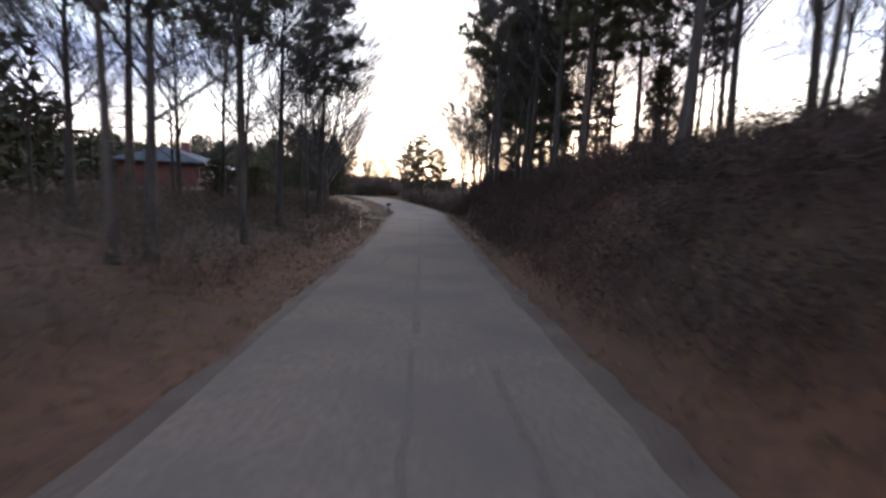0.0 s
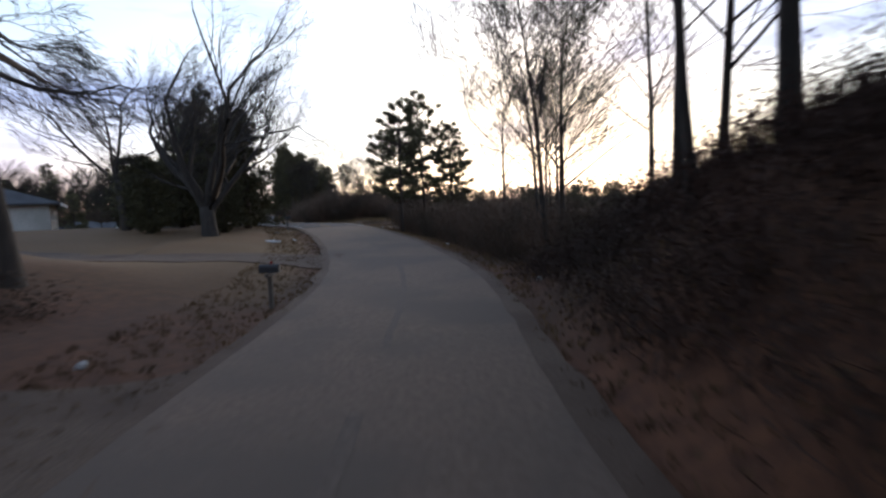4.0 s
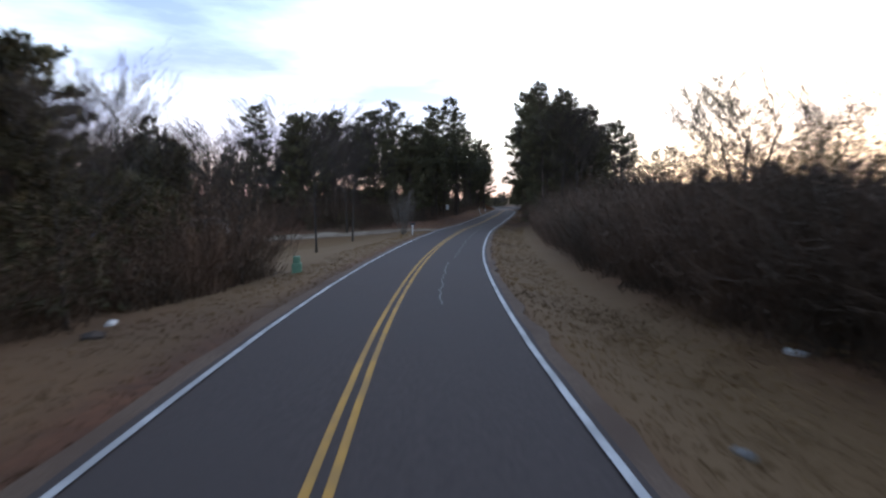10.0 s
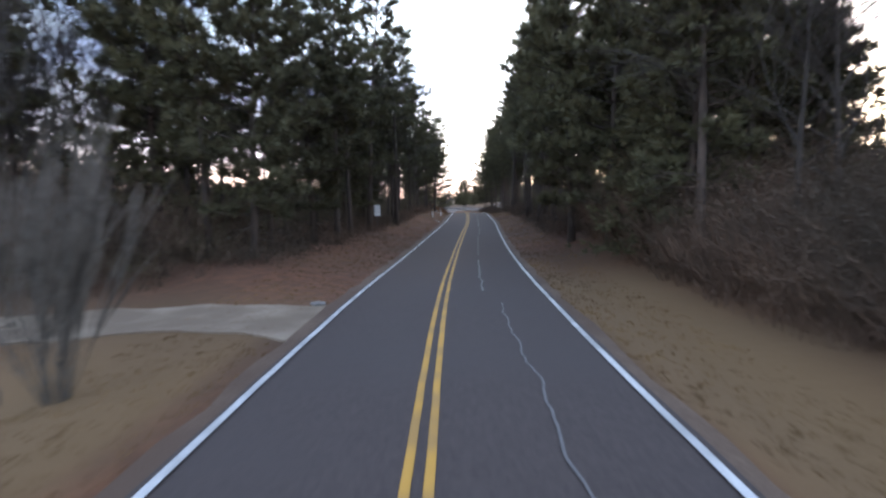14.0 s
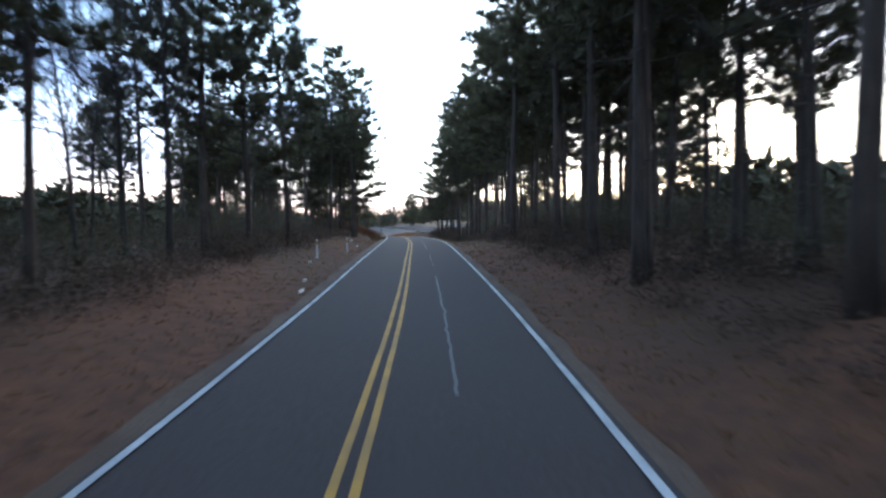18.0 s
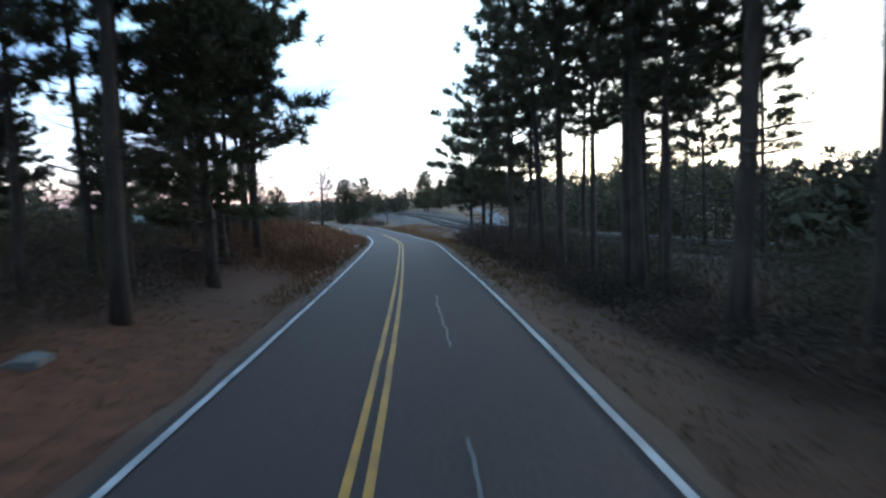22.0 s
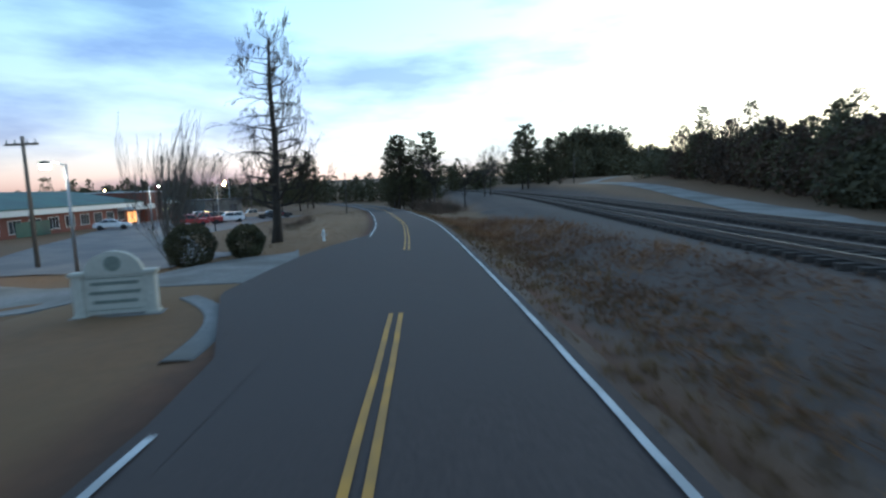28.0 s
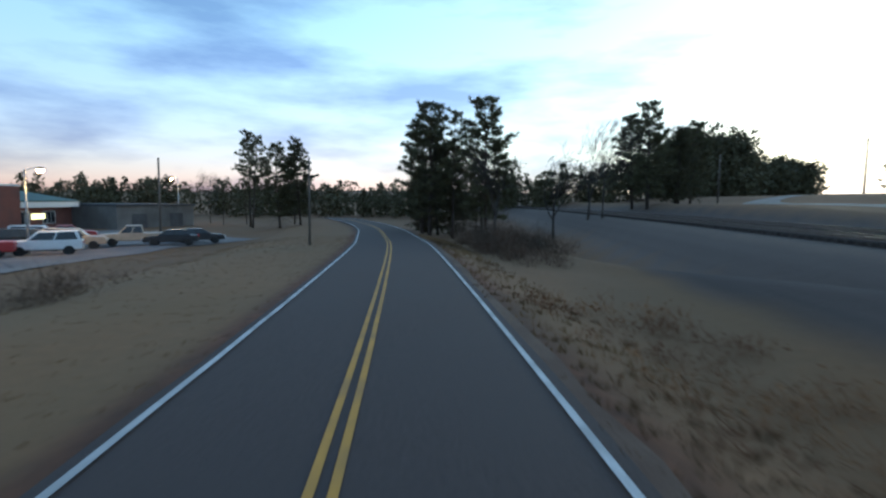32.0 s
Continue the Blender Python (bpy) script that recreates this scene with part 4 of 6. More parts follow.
for x_, y_, p_, k_ in ((-127, 284, PI[1], .7), (-129, 288, PI[0], .65), (-130.6, 298.3, PI[1], .7), (-129.5, 300.5, BA[1], .75), (-137, 295.7, PI[1], .95), (-139.5, 299, PI[0], .85), (-134.5, 297, PI[1], .7), (-148.4, 338.3, BA[1], .62), (-152, 386, PI[3], 1.15), (-146, 388, PI[3], 1.2), (-154, 391, BA[5], 1.0), (-143, 384, BA[5], .85), (-149, 393, BA[5], 1.05), (-138, 387, BA[5], .75),
                       (-134, 390, BA[0], .55), (-159, 396, CE[1], 1.2), (-152, 391, CE[1], 1.1), (-155, 389, PI[3], 1.1), (-149, 386, PI[1], .95),
                       (-190, 393, PI[1], 1.0), (-193, 395, PI[0], .95), (-186, 395, PI[3], 1.05), (-183.5, 397, PI[3], 1.0), (-188, 400, PI[1], 1.0), (-136, 392, BA[5], .7), (-157, 396, BA[5], .9),
                       (-134, 414, PI[3], 1.15), (-137, 419, PI[3], 1.1), (-131, 420, CE[0], 1.4), (-130, 427, PI[3], 1.0), (-97.6, 403, PI[1], .82), (-102, 421, BA[0], .6),
                       (-157, 401, BA[1], .85), (-155, 403, BA[1], .8), (-199, 399, PI[1], .5), (-205, 396, BA[1], .6), (-196, 392, PI[1], .45)):
    random.seed(int(abs(x_) * 3 + y_))
    plant_xy(p_, x_, y_, k_)
random.seed(91)
for s_, d_, p_, k_ in ((126, -9.5, CE[0], .9), (129, -9.5, BA[1], .5), (132, -10.2, CE[1], .8), (134, -11.5, BA[0], .5), (125, -7.5, BA[1], .4), (131, -13, PI[3], .75), (136, -14, CE[0], .8), (127, -13, PI[3], .8), (137, -9.5, BA[1], .45), (135, -7.6, BA[0], .32), (122, -10, PI[3], .8), (133, -19, PI[1], .75), (137, -22, BA[1], .8),
                       (116, -8, BA[1], .5), (119, -6.5, BA[0], .4), (141, -26, PI[3], .7), (146, -30, BA[1], .7)):
    plant(p_, s_, d_, k_)
for k in range(10):
    plant(PI[(0, 2, 1, 0)[k % 4]], 203 + k * 6.6 + rnd(-1, 1), 7.0 + rnd(-.4, .6), (1.2, 1.08, 1.3, 1.12)[k % 4], group=GP)
for k in (0, 1, 4, 5):
    plant(PI[(4, 0, 2)[k % 3]], 228 + k * 6.5 + rnd(-1, 1), -7.2 - rnd(0, .8), (1.1, 1.05, 1.0)[k % 3], group=GP)
for k in range(14):
    plant(random.choice([PI[0], PI[1], PI[3], PI[3]]), rnd(258, 288), -rnd(16, 36), rnd(.7, .95), group=GP)
brush("undergrowth", 256, 300, -34, -9.5, 1100, 2.2, M_TWIG, "dark leafless undergrowth behind the bank", 55, 40, 16)
brush("undergrowth", 298, 316, -26, -11, 330, 1.5, M_TWIG, "dark leafless undergrowth behind the bank", 56, 30, 16)
far_wood("thicket", [tuple(at(q, dd_)[:2]) for q, dd_ in ((128, 25), (140, 24), (155, 23), (172, 20), (186, 18))], 190, 3.6, 6, "tall brown leafless thicket along a field", 99, 3, 420, .32, M_TWIG)
FAR_EDGE = [(-79, 314), (-82, 336), (-86.5, 356), (-93, 379), (-100, 395)]
far_wood("far_wood", FAR_EDGE, 110, 4.5, 8, "brown leafless trees beside the far road", 100, 3.2, 480, .4, M_TWIG)
far_wood("far_wood", FAR_EDGE, 46, 5.5, 9.5, "dark evergreens beside the far road", 101, 3.0, 420, .45)
brush("bushes", 36, 58, -18, -8, 420, 1.25, M_TWIG, "dark bushes before a house", 57, 60, 16)
brush("bushes", 122, 137, -16, -7.5, 420, 3.0, M_TWIG, "brown leafless bushes below evergreens", 58, 40, 16)
brush("bushes", 382, 396, 6.5, 13, 130, 2.4, M_TWIG, "leafless bushes beside the tracks", 59, 20, 24)
for s_, d_, p_, k_ in ((177, 8.5, PI[3], 1.0), (179, 11, PI[1], .95), (175, 8.2, PI[0], .95), (176.5, 10.5, PI[1], 1.0), (180, 10.5, PI[2], .9), (173, 10, BA[1], .9), (247, 9.5, PI[0], 1.0), (252, 12, PI[2], 1.0), (256, 15, PI[0], .95), (250, 16, PI[1], 1.0), (176, 18, BA[5], .8), (172, 20, BA[5], .7), (180, 25, BA[5], .8), (180, 8, CE[0], 1.0), (174, 12, BA[0], .8),
                       (268, 6.6, PI[2], 1.0), (273, 7.2, PI[0], 1.1), (279, 6.8, PI[0], 1.1), (263, 7.4, PI[2], 1.05), (272, -7.4, PI[0], .95), (281, -9.5, PI[0], .9)):
    plant(p_, s_, d_, k_, group=GP)
brush("undergrowth", 252, 288, 5.8, 8, 200, 1.1, M_TWIG, "dark undergrowth between road and railway", 60, 50, 16)
brush("undergrowth", 270, 298, 9, 13, 300, 2.2, M_LEAFY, "dark evergreen undergrowth below the pines", 84, 60)
plant(CE[0], 139, -14.5, 1.0)
plant(CE[0], 136, -10.8, .85)
brush("bushes", 131, 138, -12.5, -7.2, 170, 3.6, M_TWIG, "tall brown leafless bushes below evergreens", 85, 60, 20)
# two more layers in the shade-darkened colour, added to deepen the bank
brush("undergrowth", 0, 62, 4.6, 12, 1700, .9, M_BRAMBLE_SHADED, "brown ground cover on the bank, darkened for tree shade", 95, 60, 8)
brush("undergrowth", 6, 62, 6.6, 14, 900, 2.1, M_BRAMBLE_SHADED, "leafless brush on top of the bank, darkened for tree shade", 86, 34, 14)
far_wood("far_wood", [rail_line(u, v) for u, v in ((-60, 15), (-25, 15), (5, 15), (30, 15.5), (50, 17.5), (66, 23), (85, 30))], 170, 3.2, 6.2, "dark tree line beyond the railway", 87, 2.4, 420, .45)
far_wood("far_wood", [(-106, 404), (-95, 398), (-84, 390), (-76, 380)], 60, 2.5, 5, "low trees on the rise beyond the railway", 88, 4, 300, .5)
brush("undergrowth", 222, 264, 12, 24, 350, 2.2, M_LEAFY, "dark evergreen undergrowth below the pines", 89, 70)


def fan_shrub(s, d, height, label, r=.013):
    """Many thin stems that spread from one root like a fan."""
    random.seed(65)
    t = thing("shrub", label, "shrub", place=place(s, d))
    for k in range(34):
        g = Geo()
        a, lean = rnd(0, 6.28), rnd(.02, .42)
        way = Vector((math.cos(a) * lean, math.sin(a) * lean, 1)).normalized()
        grow(g, Vector((math.cos(a) * .12, math.sin(a) * .12, -.1)), way, height * rnd(.7, 1.05), r, 2, .22, .3, 3)
        part("stem", g, M_PALE, t)


fan_shrub(165, -5.9, 2.1, "pale fan-shaped leafless shrub beside a driveway")
fan_shrub(343.6, -13.2, 3.9, "tall leafless tree with many stems behind bushes", .03)
for s_, d_, p_, k_ in ((229, 9, PI[2], 1.0), (232, 11.5, PI[0], 1.05), (235, 9.8, PI[1], 1.0), (230, 14, PI[3], 1.1), (237, 13, PI[2], 1.0)):
    plant(p_, s_, d_, k_, group=GP)
brush("thicket", 173, 183, -48, -9.5, 520, 4.6, M_TWIG, "tall brown leafless thicket before the pines", 92, 44, 20)
plant(CE[1], 41, -15.5, .6)
plant(CE[1], 44, -13.5, .55)
# far woods that close the view
far_wood("far_wood", [(60, 120), (55, 190), (40, 260), (10, 330), (-30, 380), (-60, 400)], 230, 6, 10, "far dark tree line on the horizon", 61)
far_wood("far_wood", [(-139, 478), (-128, 494)], 200, 13, 17, "dark pine wood on the hill beyond the tracks", 62, 7)
far_wood("far_wood", [(-128, 494), (-112, 508)], 120, 7, 11, "dark pine wood falling away down the hill", 96, 6)
far_wood("far_wood", [(-88, 396), (-70, 380), (-55, 350), (-45, 325)], 90, 6, 9, "tree line beyond the railway", 63, 5)
far_wood("far_wood", [(-130, 470), (-180, 470), (-240, 440), (-290, 400)], 240, 7, 11, "far wooded hillside", 64, 14)
far_wood("far_wood", [(-95, 120), (-105, 165), (-100, 200)], 110, 8, 12, "wood behind the houses", 65, 8)
far_wood("far_wood", [(-60, 60), (-66, 90), (-75, 112)], 70, 5, 8, "trees behind the houses", 66, 7)
far_wood("far_wood", [(-130, 250), (-140, 280), (-175, 310), (-215, 330)], 70, 5, 9, "trees beyond the field", 67, 8)
far_wood("far_wood", [(-45, -20), (-42, 30), (-40, 48)], 60, 7, 10, "wood behind the trees", 68, 6)
far_wood("far_wood", [(40, -20), (38, 40), (40, 80)], 60, 6, 9, "wood behind the bank", 69, 5)
far_wood("far_wood", [(-40, 60), (-52, 100)], 20, 4, 7, "trees behind the evergreens", 70, 4)
for side_, seed_, low_, high_ in ((-30, 81, 2.5, 4.5), (27, 82, 3, 5.5)):
    far_wood("deep_wood", [tuple(at(q, side_)[:2]) for q in (184, 205, 230, 255, 278)], 130, low_, high_, "dark depth of the pine wood", seed_, 5)
far_wood("deep_wood", [tuple(at(q, -30)[:2]) for q in (0, 20, 42)], 40, 6, 11, "dark depth of the roadside wood", 83, 5)


# ---------------------------------------------------------------- materials of the things
M_BRICK = mat("red_brick", (.13, .046, .032), (.22, .085, .058), .9, 12, .4, (.14, .06, .045), .5)
M_TAN = mat("pale_siding", (.46, .43, .38), (.6, .56, .5), .8, 6, .2, (.4, .37, .32), .6)
M_SIDING = mat("white_siding", (.6, .6, .58), (.76, .76, .73), .7, 6, .15, (.5, .49, .46), .5)
M_SHINGLE = mat("grey_shingles", (.055, .056, .06), (.105, .108, .115), .9, 10, .5, (.06, .06, .065), .6)
M_GREEN = mat("green_metal_roof", (.02, .075, .055), (.035, .11, .08), .55, 3, .15, (.02, .06, .05), .6)
M_GLASS = mat("dark_window_glass", (.02, .022, .025), (.04, .043, .048), .08, 2, 0)
M_TRIM = mat("white_trim", (.6, .6, .57), (.74, .73, .7), .6, 8, .1)
M_DARK = mat("dark_paint", (.018, .018, .02), (.04, .04, .042), .6, 8, .1)
M_CONC = mat("pale_concrete", (.16, .155, .145), (.27, .26, .245), .9, 7, .4, (.13, .12, .105), .3)
M_LOT = mat("parking_asphalt", (.15, .135, .125), (.23, .21, .195), .9, 9, .4, (.14, .13, .13), .3)
M_SIGN = mat("cream_sign_panel", (.46, .44, .37), (.58, .56, .48), .75, 7, .15, (.4, .38, .32), .5)
M_SIGNTXT = mat("grey_green_lettering", (.16, .18, .15), (.23, .25, .21), .8, 9, 0)
M_STEEL = mat("galvanised_steel", (.28, .29, .3), (.42, .43, .44), .45, 8, .1, metal=.8)
M_RAILTOP = mat("worn_rail", (.09, .075, .065), (.18, .16, .145), .55, 6, .1, metal=.6)
M_TIE = mat("creosote_tie", (.028, .022, .018), (.07, .055, .045), .95, 6, .5, rand=.3)
M_POLE = mat("weathered_pole", (.08, .065, .052), (.16, .135, .11), .95, 4, .5, None, .4, 0, .1, 6, (1, 1, .1))
M_RUB = mat("tyre_rubber", (.012, .012, .012), (.03, .03, .03), .85, 9, .2)
M_RED = mat("red_car_paint", (.26, .02, .022), (.32, .028, .028), .3, 3, 0)
M_SILVER = mat("silver_car_paint", (.42, .43, .44), (.52, .53, .54), .3, 3, 0, metal=.4)
M_GOLD = mat("tan_car_paint", (.34, .27, .2), (.42, .34, .25), .35, 3, 0, metal=.3)
M_BLACKP = mat("black_car_paint", (.012, .012, .014), (.025, .025, .028), .25, 3, 0)
M_WHITEP = mat("white_car_paint", (.62, .62, .62), (.72, .72, .72), .3, 3, 0)
M_PLASTIC = mat("green_plastic", (.10, .22, .14), (.17, .32, .21), .6, 4, .1)
M_LAMPW = lamp_mat("lit_white_lamp", (1, .82, .6), 60)
M_LAMPO = lamp_mat("lit_sodium_lamp", (1, .5, .16), 110)
M_TAIL = mat("red_lens", (.3, .01, .01), (.36, .02, .02), .2, 3, 0)
M_LITTER = mat("white_litter", (.5, .5, .48), (.7, .7, .68), .8, 8, .2)


def window(parent, x, y, z, w, h, frame_mat=None, mullions=1):
    """A window on a wall that faces -y: a frame around, and panes between mullions."""
    t, c = .05, .07
    f = Geo()
    out = [(x - w / 2, z), (x + w / 2, z), (x + w / 2, z + h), (x - w / 2, z + h)]
    inn = [(x - w / 2 + c, z + c), (x + w / 2 - c, z + c), (x + w / 2 - c, z + h - c), (x - w / 2 + c, z + h - c)]
    f.v = [(a, yy, b) for yy in (y - t, y + .03) for a, b in out + inn]
    for k in range(4):
        n = (k + 1) % 4
        f.f += [(k, n, 4 + n, 4 + k), (12 + k, 12 + n, 8 + n, 8 + k), (k, 8 + k, 8 + n, n), (4 + k, 4 + n, 12 + n, 12 + k)]
    win = part("window", f, frame_mat or M_TRIM, parent)
    step = (w - 2 * c) / (mullions + 1)
    for k in range(mullions + 1):
        a = x - w / 2 + c + k * step
        p = Geo()
        p.box(a + .02 * (k > 0), y - .015, z + c, a + step - .02 * (k < mullions), y + .02, z + h - c)
        part("pane", p, M_GLASS, win)
        if k:
            q = Geo()
            q.box(a - .025, y - t + .01, z + c, a + .025, y + .024, z + h - c)
            part("mullion", q, frame_mat or M_TRIM, win)


def gable_roof(x0, x1, y0, y1, z, rise, over=.45, thick=.16, hip=0.0):
    """A roof with its ridge along x; hip cuts the ends back."""
    g = Geo()
    ym = (y0 + y1) / 2
    a = [(x0 - over, y0 - over, z - .12), (x1 + over, y0 - over, z - .12), (x1 + over, y1 + over, z - .12), (x0 - over, y1 + over, z - .12)]
    r = [(x0 - over + hip, ym, z + rise), (x1 + over - hip, ym, z + rise)]
    up = [(p[0], p[1], p[2] + thick) for p in a + r]
    g.v = a + r + up
    g.f = [(0, 1, 5, 4), (2, 3, 4, 5), (1, 2, 5), (3, 0, 4)]
    top = [tuple(i + 6 for i in f) for f in g.f]
    g.f = [tuple(reversed(f)) for f in g.f] + top + [(0, 1, 7, 6), (1, 2, 8, 7), (2, 3, 9, 8), (3, 0, 6, 9)]
    return g


# ---------------------------------------------------------------- houses (local x along the road, -y towards it)
def local(s, d, turn=0.0, h=0.0):
    p = at(s, d, h)
    return pose(p.x, p.y, p.z, 0, 0, heading(s) + 90 + turn)


def white_house(m):
    h = thing("house", "low white house with grey shingle roof and front gable", "house", place=m)
    g = Geo()
    g.box(-6.5, 0, -.6, 4.6, 7.5, 2.55)
    part("wall", g, M_SIDING, h)
    part("roof", gable_roof(-6.5, 7.6, -.3, 7.8, 2.6, 1.75, hip=2.2), M_SHINGLE, h)
    f = Geo()
    f.v = [(-1.6, -1.3, 2.45), (3.7, -1.3, 2.45), (1.05, -1.3, 3.95), (-1.6, -1.15, 2.45), (3.7, -1.15, 2.45), (1.05, -1.15, 3.95)]
    f.f = [(0, 1, 2), (5, 4, 3), (0, 3, 4, 1), (1, 4, 5, 2), (2, 5, 3, 0)]
    part("gable", f, M_SIDING, h)
    r = Geo()
    for sx in (-1, 1):
        a, b = (1.05 + sx * 3.1, 2.22), (1.05, 4.0)
        r.v += [(a[0], -1.6, a[1]), (b[0], -1.6, b[1]), (b[0], 3.2, b[1]), (a[0], 3.2, a[1]), (a[0], -1.6, a[1] + .16), (b[0], -1.6, b[1] + .16), (b[0], 3.2, b[1] + .16), (a[0], 3.2, a[1] + .16)]
        n = len(r.v) - 8
        r.f += [(n, n + 1, n + 2, n + 3), (n + 7, n + 6, n + 5, n + 4), (n, n + 4, n + 5, n + 1), (n + 1, n + 5, n + 6, n + 2), (n + 2, n + 6, n + 7, n + 3), (n + 3, n + 7, n + 4, n)]
    part("porch_roof", r, M_SHINGLE, h)
    fa = Geo()
    fa.box(-7, -.42, 2.4, 8, -.36, 2.6)
    part("fascia", fa, M_TRIM, h)
    for x, w, z, hh in ((-5.2, 1.7, .3, 1.9), (-2.6, 1.2, .9, 1.2), (1.3, 2.5, .5, 1.6), (3.7, 1.1, .9, 1.2)):
        window(h, x, -.005, z, w, hh, frame_mat=M_DARK, mullions=2 if w > 2 else 1)
    d = Geo()
    d.box(-1.0, -.05, 0, -.2, .03, 2.05)
    door = part("door", d, M_DARK, h)
    k = Geo()
    k.lathe([(.0, 0), (.03, .0), (.03, .05), (0, .06)], 8)
    kb = part("door_handle", k, M_STEEL, door)
    kb.matrix_basis = pose(-.3, -.05, 1.0, 90)
    for x in (7.4,):
        for y in (-.1, 7.2):
            c = Geo()
            c.box(x - .08, y - .08, -.6, x + .08, y + .08, 2.5)
            part("carport_post", c, M_TRIM, h)
    return h


def brick_house(m, length=13.0, label="low brick house with a dark roof and chimney", wall=None, chimney=True):
    h = thing("house", label, "house", place=m)
    a = length / 2
    g = Geo()
    g.box(-a, 0, -.8, a - 2.2, 7.5, 2.5)
    part("wall", g, wall or M_BRICK, h)
    part("roof", gable_roof(-a, a, -.3, 7.8, 2.55, 1.5, over=.6, hip=2.5), M_SHINGLE, h)
    f = Geo()
    f.box(-a - .6, -.95, 2.3, a + .6, -.9, 2.58)
    part("fascia", f, M_TRIM, h)
    if chimney:
        c = Geo()
        c.box(a * .35, 3.2, 2.6, a * .35 + .9, 4.1, 5.0)
        c.box(a * .35 - .06, 3.14, 5.0, a * .35 + .96, 4.16, 5.15)
        part("chimney", c, M_BRICK, h)
    for x in (-a + 1.6, -a + 4.2, a - 4.0):
        window(h, x, -.005, .9, 1.3, 1.25)
    d = Geo()
    d.box(-.6, -.05, -.1, .35, .03, 2.0)
    part("door", d, M_TRIM, h)
    for y in (.1, 7.2):
        p = Geo()
        p.box(a - .2, y - .07, -.8, a - .06, y + .07, 2.45)
        part("porch_post", p, M_TRIM, h)
    return h


white_house(local(166, -27.6, 0))
brick_house(local(66, -24, 0), 13)
brick_house(local(115.6, -23.5, 4), 11, "small pale house with a grey roof behind trees", M_TAN, False)


# ---------------------------------------------------------------- roadside things
def mailbox(s, d, post_mat, label):
    t = thing("mailbox", label, "mailbox", place=place(s, d))
    g = Geo()
    g.box(-.055, -.055, -.2, .055, .055, 1.0)
    part("post", g, post_mat, t, bevel=.008)
    a = Geo()
    a.box(-.05, -.3, .9, .05, .35, .99)
    part("arm", a, post_mat, t)
    b = Geo()
    prof = [(-.1, 0), (.1, 0), (.1, .13)] + [(.1 * math.cos(math.pi * k / 8), .13 + .1 * math.sin(math.pi * k / 8)) for k in range(1, 8)] + [(-.1, .13)]
    n = len(prof)
    b.v = [(x, -.28, 1.0 + z) for x, z in prof] + [(x, .26, 1.0 + z) for x, z in prof]
    b.f = [tuple(range(n)), tuple(reversed(range(n, 2 * n)))] + [(k, n + k, n + (k + 1) % n, (k + 1) % n) for k in range(n)]
    box = part("box", b, M_DARK, t)
    box.matrix_basis = pose(0, 0, 0, 0, 0, 90)
    f = Geo()
    f.box(.105, -.05, 1.08, .115, .0, 1.3)
    part("flag", f, M_TAIL, box)
    return t


mailbox(93.5, -3.9, M_POLE, "dark mailbox on a post beside a curve")
mailbox(60, -3.6, M_POLE, "dark mailbox on a wooden post by a driveway")
mailbox(162, -4.4, M_TRIM, "dark mailbox on a white post beside a driveway").matrix_basis @= Matrix.Scale(.88, 4)


def marker_post(s, d, height, label, turn=0):
    t = thing("marker_post", label, "marker post", "roadside marker posts", place=place(s, d, 0, turn))
    g = Geo()
    g.box(-.05, -.02, -.2, .05, .02, height)
    part("post", g, M_TRIM, t, bevel=.01)
    c = Geo()
    c.box(-.052, -.024, height - .28, .052, .024, height - .1)
    part("band", c, M_YELLOW, t)


marker_post(230, -5.0, 1.0, "white roadside marker post in leaf litter")
marker_post(236, -4.2, .9, "white roadside marker post in leaf litter")
marker_post(38.5, -4.4, .8, "small pale marker post below trees")


def small_sign(s, d, label):
    t = thing("roadside_sign", label, "sign", place=place(s, d, 0, 20))
    g = Geo()
    g.box(-.04, -.03, -.2, .04, .03, 1.4)
    part("post", g, M_POLE, t)
    p = Geo()
    p.box(-.22, -.05, 1.15, .22, -.03, 1.95)
    part("panel", p, M_TRIM, t, "white panel")


small_sign(197, -6.6, "white sign panel on a wooden post at the wood's edge")


def utility_box(s, d):
    t = thing("utility_box", "pale green utility pedestal on a lawn", "utility box", place=place(s, d, 0, 15))
    g = Geo()
    g.box(-.28, -.25, -.1, .28, .25, .55)
    part("base", g, M_PLASTIC, t, bevel=.03)
    c = Geo()
    c.box(-.2, -.18, .55, .2, .18, .95)
    part("cover", c, M_PLASTIC, t, bevel=.04)
    return t


utility_box(137, -5.9).matrix_basis @= Matrix.Scale(.8, 4)


def utility_pole(x, y, height, label, arms=1, r=.14, lean=0.0):
    z = float(ground_z(x, y)[0])
    t = thing("utility_pole", label, "utility pole", "utility poles", place=pose(x, y, z - .2, lean, 0, 20))
    g = Geo()
    g.tube([(0, 0, 0), (0, 0, height * .5), (0, 0, height)], [r, r * .85, r * .65], 9)
    part("pole", g, M_POLE, t, smooth=True)
    for k in range(arms):
        a = Geo()
        a.box(-1.1, -.16, height - .55 - .8 * k, 1.1, -.06, height - .42 - .8 * k)
        arm = part("crossarm", a, M_POLE, t)
        for q in (-.95, -.4, .4, .95):
            i = Geo()
            i.lathe([(.035, height - .42 - .8 * k), (.05, height - .36 - .8 * k), (.03, height - .28 - .8 * k), (.045, height - .24 - .8 * k), (.0, height - .2 - .8 * k)], 8, q, -.11)
            part("insulator", i, M_STEEL, arm)


